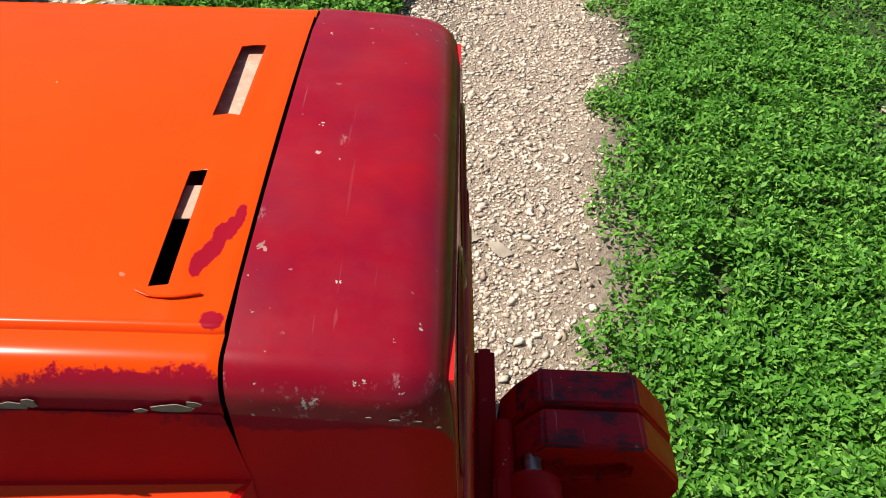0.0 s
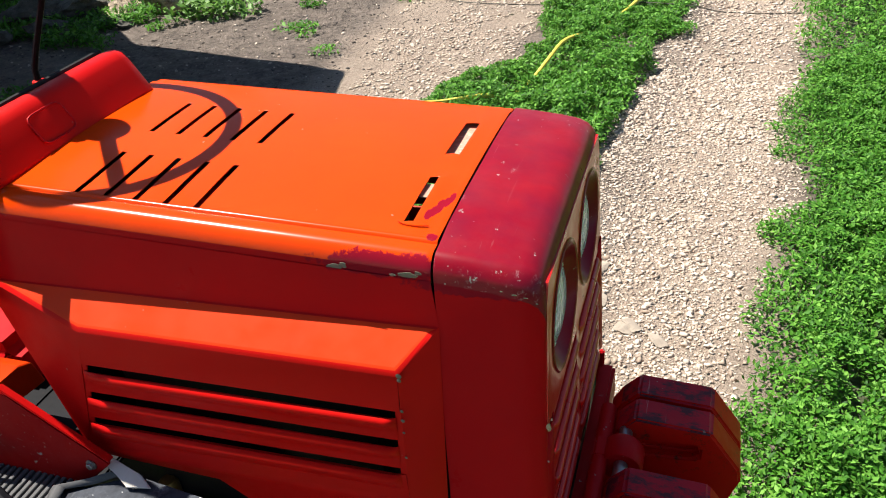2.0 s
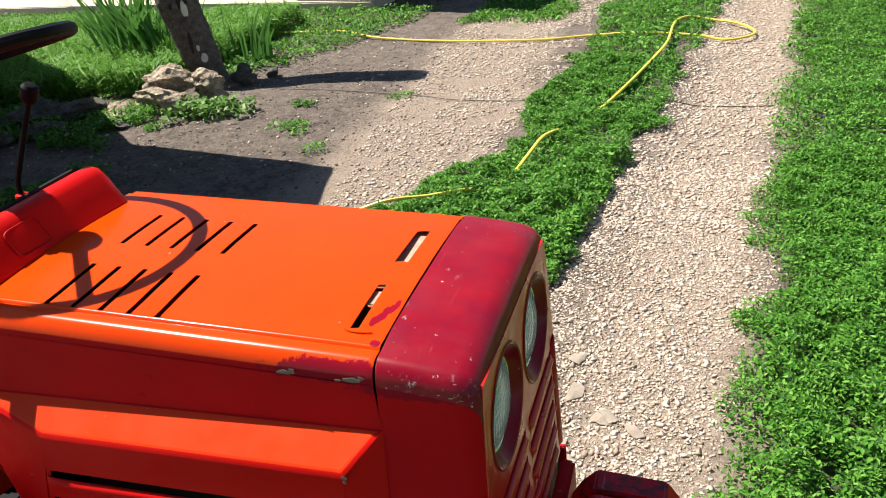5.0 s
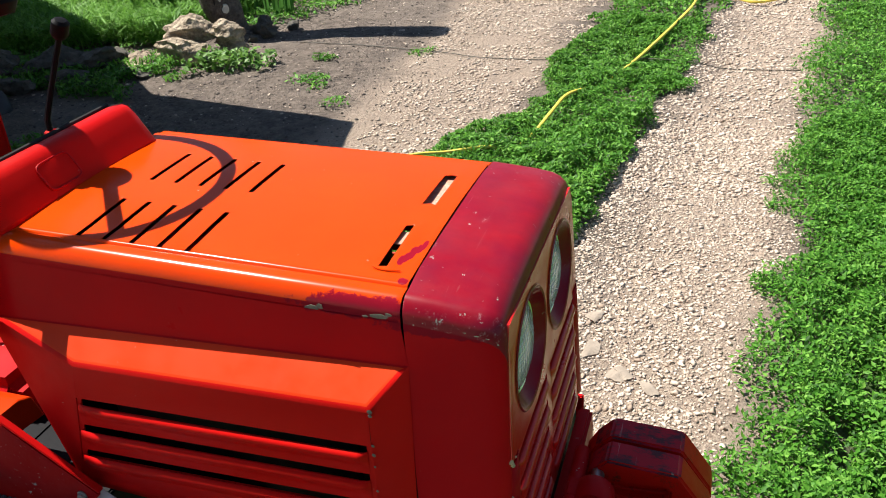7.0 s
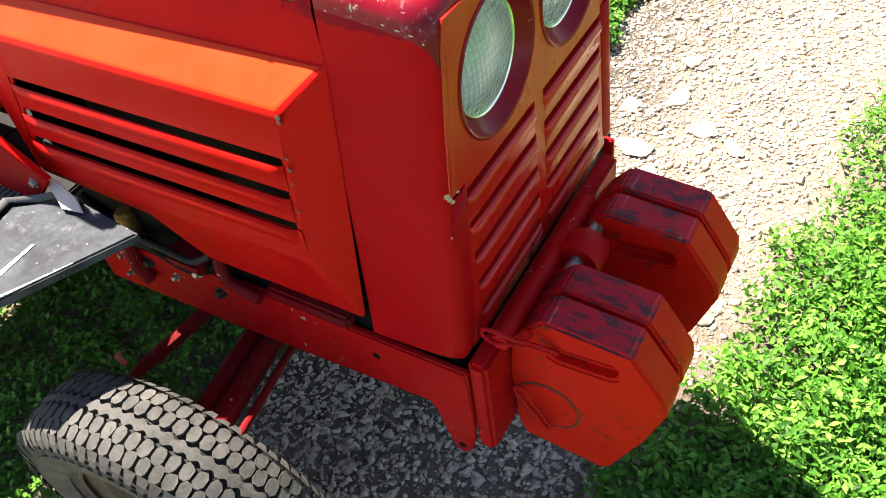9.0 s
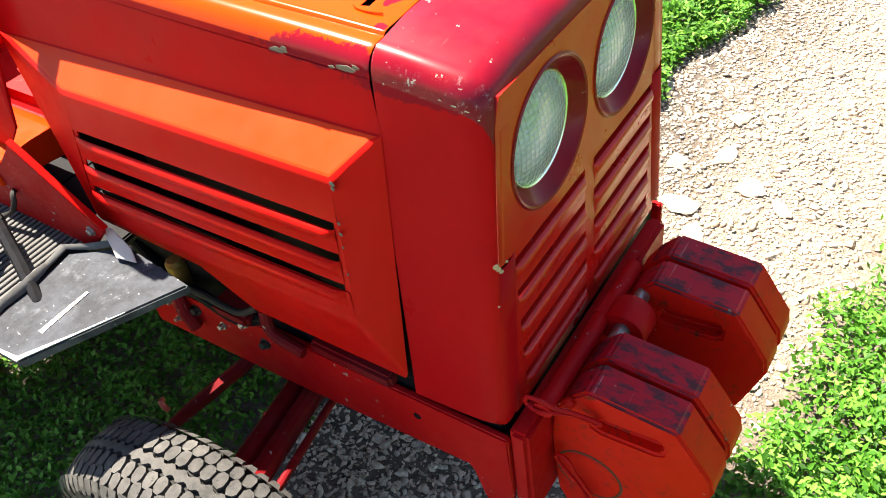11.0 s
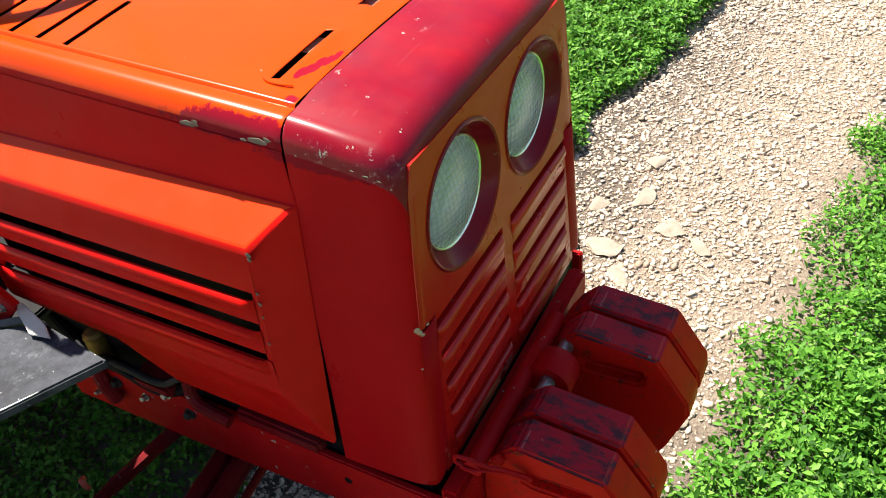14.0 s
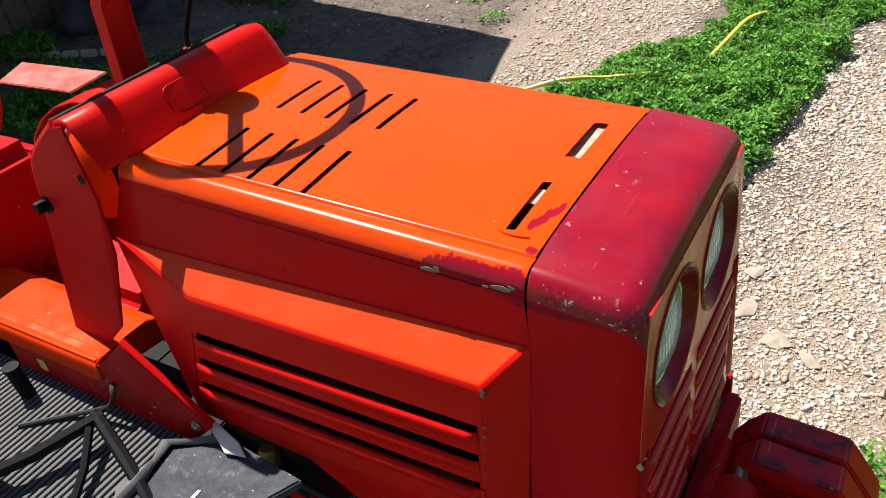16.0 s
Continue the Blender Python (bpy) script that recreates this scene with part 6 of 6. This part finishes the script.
def lean_to():
    t = thing("shelter", "old open timber shelter on a concrete plinth, dark inside", "shelter", (-4.24, 8.46, 0.12))
    t.rotation_euler.z = -0.24
    o = Vector((-4.5, 9.2, 0.2))
    for x, w in ((-5.55, 0.3), (-4.1, 0.24)):
        bm = bmesh.new()
        tube(bm, [Vector((x, 8.97, 0.2)) - o, Vector((x + 0.02, 8.98, 1.0)) - o, Vector((x, 8.97, 2.3)) - o], [w * 0.52, w * 0.47, w * 0.45], 12)
        part("post", bm, OLD_WOOD, t, "thick weathered timber post", angle=60)
    bm = bmesh.new()
    box(bm, -6.1 - o.x, -2.85 - o.x, 10.4 - o.y, 10.6 - o.y, 0.0, 2.2)
    box(bm, -5.75 - o.x, -5.65 - o.x, 9.1 - o.y, 10.4 - o.y, 0.0, 2.2)
    part("back_wall", bm, OLD_WOOD, t)
    bm = bmesh.new()
    box(bm, -5.85 - o.x, -2.75 - o.x, 8.75 - o.y, 10.6 - o.y, 2.1, 2.2)
    part("roof", bm, SHEET, t)
    for i in range(26):
        rnd = random.Random(i)
        s = part("wall_stone", rock_mesh("wall_stone", (rnd.uniform(0.09, 0.16), 0.09, rnd.uniform(0.06, 0.09)), 60 + i, sub=2), LIMESTONE, t)
        s.location = Vector((-3.85 + 0.16 * (i % 7) + 0.05 * (i // 7 % 2), 9.02 + rnd.uniform(-0.03, 0.03), 0.19 + 0.12 * (i // 7))) - o
    return t


lean_to()


def shed():
    """Unseen open shed, added so its roof throws the broad shadow beside the tractor."""
    c = Vector((-1.73, 3.07, 0)) + 1.8 * Vector((-0.59, 0.17, 1.0))
    u, v = Vector((-1.88, 0.34, 0)).normalized(), Vector((0.15, -0.57, 0)).normalized()
    t = thing("shed", "added unseen shed whose flat stepped sheet roof casts the shadow", "shed", (c.x, c.y, 0))
    o = Vector((c.x, c.y, 0))
    bm = bmesh.new()
    slab(bm, [p - o for p in (c, c + Vector((-1.72, 0.36, 0)), c + Vector((-2.9, 1.35, 0)), c + Vector((-4.6, 2.45, 0)), c + Vector((-6.2, 1.6, 0)), c + u * 5 + v * 2.9, c + v * 2.9)][::-1], 0.06)
    part("roof", bm, SHEET, t, "flat dark sheet roof")
    for a, b in ((0.6, 0.25), (2.2, 2.7)):
        p = c + u * a + v * b
        bm = bmesh.new()
        box(bm, p.x - o.x - 0.05, p.x - o.x + 0.05, p.y - o.y - 0.05, p.y - o.y + 0.05, 0.0, c.z, 0.005)
        part("post", bm, OLD_WOOD, t, "square timber post") if a > 1 else bm.free()
    # Plank wall added to keep sky light off the shaded ground.
    for i in range(24):
        bm = bmesh.new()
        box(bm, -5.32 - o.x, -5.28 - o.x, -1.2 + 0.175 * i - o.y, -1.038 + 0.175 * i - o.y, 0.0, c.z - 0.02)
        part("plank", bm, OLD_WOOD, t)
    return t


shed()


def tarp_heap(x, y, size, seed):
    bm = bmesh.new()
    bmesh.ops.create_icosphere(bm, subdivisions=4, radius=1.0)
    for v in bm.verts:
        v.co.z = max(v.co.z, -0.3)
        v.co *= 1 + 0.25 * noise.noise(v.co * 1.6 + Vector((seed, 0, 0))) + 0.07 * abs(noise.noise(v.co * 5 + Vector((seed, 3, 0))))
        v.co = Vector((v.co.x * size[0], v.co.y * size[1], (v.co.z + 0.3) * size[2]))
    ob = part("tarpaulin_cover", bm, TARP, angle=60)
    ob.location = (x, y, -0.03)
    return tagged(ob, "heap under a dark grey tarpaulin in the shed's shade", "heap")


tarp_heap(-4.9, 2.72, (0.33, 0.26, 0.26), 1)
tarp_heap(-4.6, 2.95, (0.25, 0.2, 0.2), 5)
# Pale stone edging along the shaded bed.
for i in range(9):
    t = i / 8
    x, y = -5.15 + 1.0 * t, 2.06 + 0.3 * t * t
    bm = bmesh.new()
    box(bm, -0.055, 0.055, -0.022, 0.022, -0.03, 0.035, 0.008, 2)
    e = part("edging_stone", bm, PLINTH)
    e.matrix_world = pose(x, y, 0, 0, 0, 5 + 20 * t)
    tagged(e, "small pale edging stone in the shade", "edging stone", "edging stones")
random.seed(7)

# Dark sheet drawn as the shadow across the left rut's far end.
bm = bmesh.new()
slab(bm, [(-1.25, 8.45, 0.012), (-0.35, 8.25, 0.012), (-0.3, 8.9, 0.012), (-1.2, 9.1, 0.012)], 0.01, 0.003)
tagged(part("shadow_sheet", bm, SHEET), "dark sheet drawn as a shadow across the wheel rut", "sheet")

# Flat stones bedded in the rut.
for n, (x, y, s) in enumerate([(-0.05, 0.93, 0.07), (0.1, 1.06, 0.055), (0.0, 1.17, 0.075), (-0.02, 1.35, 0.06), (0.2, 1.02, 0.05), (0.3, 0.42, 0.045), (0.31, 0.04, 0.03), (-0.12, 1.1, 0.05), (0.03, 0.83, 0.06), (0.12, 1.07, 0.05), (0.36, 0.22, 0.02), (1.45, 1.95, 0.06), (1.5, 1.75, 0.07), (1.41, 1.6, 0.05), (1.36, 1.4, 0.045)]):
    r = part("flat_stone", rock_mesh("flat_stone", (s * 0.9, s * 0.68, 0.009), 30 + n, 0.2), FLAT_STONE, angle=35)
    r.matrix_world = pose(x, y, float(soil_height(np.array(x), np.array(y))) - 0.004, 0, 0, 37 * n)
    tagged(r, "flat pale stone bedded in the gravel rut", "stone", "bedded stones")

# ---- stuff: gravel and greenery ----
ground = ground_sheet()
rng = np.random.default_rng(11)


def rut_spots(n, box4, edge=0.05):
    x, y = scatter(rng, n, *box4)
    l, r = rut_right(y)
    ll, lr = rut_left(y)
    wob = 0.06 * fbm(x, y, 6.0, 9)
    inside = ((x > l - edge + wob) & (x < r + edge + wob - 0.2 * rng.uniform(0, 1, n) ** 2)) | ((x > ll + wob) & (x < lr - wob) & (fbm(x, y, 3.0, 5) > -0.35) & (rng.uniform(0, 1, n) < 0.75))
    ok = inside & (rng.uniform(0, 1, n) > 0.8 * green_cover(x, y))
    return x[ok], y[ok]


sp = rut_spots(92000, (-0.75, 1.1, -1.0, 3.2))
gravel("gravel", rng, sp, 0.0028 + 0.0072 * rng.uniform(0, 1, len(sp[0])) ** 2.2, "loose pale crushed limestone in the wheel ruts")
sp = rut_spots(3600, (-0.6, 0.8, -0.8, 2.6))
gravel("coarse_gravel", rng, sp, 0.008 + 0.009 * rng.uniform(0, 1, len(sp[0])) ** 2, "coarser angular limestone chippings in the rut")
sp = rut_spots(90000, (-2.2, 1.6, 2.4, 9.0))
gravel("far_gravel", rng, sp, 0.0045 + 0.013 * rng.uniform(0, 1, len(sp[0])) ** 2.5, "worn pale gravel further along the ruts")
sp = scatter(rng, 1700, -4.6, -1.4, 2.9, 7.0)
gravel("yard_pebbles", rng, sp, 0.004 + 0.014 * rng.uniform(0, 1, 1700) ** 4, "scattered small pebbles on bare soil")
sp = scatter(rng, 4200, -4.8, -1.5, 1.8, 6.6)
gravel("soil_clods", rng, sp, 0.003 + 0.013 * rng.uniform(0, 1, 4200) ** 3, "dark crumbs of bare yard soil", CLOD)

weed_patch("field_weeds", 21, 400000, (0.15, 2.25, -1.25, 3.2), 0.021, 0.12, "dense low knotweed beside the gravel rut", narrow=0.44)
weed_patch("field_weeds_far", 22, 210000, (0.6, 3.6, 3.0, 9.5), 0.025, 0.1, "dense low weeds along the rut")
weed_patch("strip_weeds", 23, 330000, (-1.35, 0.9, 0.2, 5.2), 0.027, 0.135, "dense weeds on the strip between the ruts", narrow=0.45, keep=lambda x, y: x < rut_right(y)[0] + 0.1)
weed_patch("strip_weeds_far", 24, 110000, (-2.3, 1.2, 5.0, 12.0), 0.04, 0.1, "weeds at the far end of the strip")
weed_patch("lawn_weeds", 25, 100000, (-11.0, -2.0, 3.6, 8.8), 0.045, 0.11, "weedy lawn before the wall")
weed_patch("shaded_weeds", 26, 120000, (-2.6, -0.3, -1.4, 0.6), 0.019, 0.07, "weeds in the tractor's shade")
weed_patch("tufts", 27, 42000, (-3.9, -1.6, 3.0, 5.2), 0.028, 0.07, "small weed tufts on the bare soil", keep=lambda x, y: (x > -3.75))
weed_patch("outer_weeds", 29, 170000, (0.15, 7.0, -6.0, 12.0), 0.05, 0.11, "low weeds reaching over the field", keep=lambda x, y: ~((x < 2.2) & (y > -1.2) & (y < 3.2)) & ~((x < 3.6) & (y >= 3.1) & (y < 9.5)))
rng = np.random.default_rng(5)
gx, gy = scatter(rng, 1300, -3.6, -2.85, 3.8, 4.3)
ok = (np.hypot((gx + 3.2) / 0.34, (gy - 4.03 - 0.25 * (gx + 3.2)) / 0.17) + 0.9 * fbm(gx, gy, 9.0, 3)) < 0.85
leaves("broadleaf_plants", rng, gx[ok], gy[ok], rng.uniform(0.03, 0.075, ok.sum()), rng.uniform(0.01, 0.13, ok.sum()), BROADLEAF, "leafy green plants beside the limestone blocks", "plants", 0.5, 0.5)
gx, gy = scatter(rng, 40000, -5.6, -3.2, 1.2, 4.2)
ok = (fbm(gx, gy, 3.0, 8) > -0.1) & ~((gx < -4.0) & (gy > 2.4) & (gy < 3.1)) & (gx < -3.55 + 0.35 * (gy < 2.9))
leaves("shed_weeds", rng, gx[ok], gy[ok], rng.uniform(0.02, 0.06, ok.sum()), rng.uniform(0.0, 0.09, ok.sum()), WEED, "weeds growing in the shed's shade", "weeds", 0.4, 0.6)
gx, gy = scatter(rng, 90000, -9.0, -3.9, 4.1, 7.2)
ok = green_cover(gx, gy) > 0.5
gx, gy = gx[ok], gy[ok]
leaves("long_grass", rng, gx, gy, rng.uniform(0.09, 0.22, len(gx)), rng.uniform(0.04, 0.26, len(gx)), LONG_GRASS, "long pale green grass behind the border rocks", "grass", 0.07, 0.5)
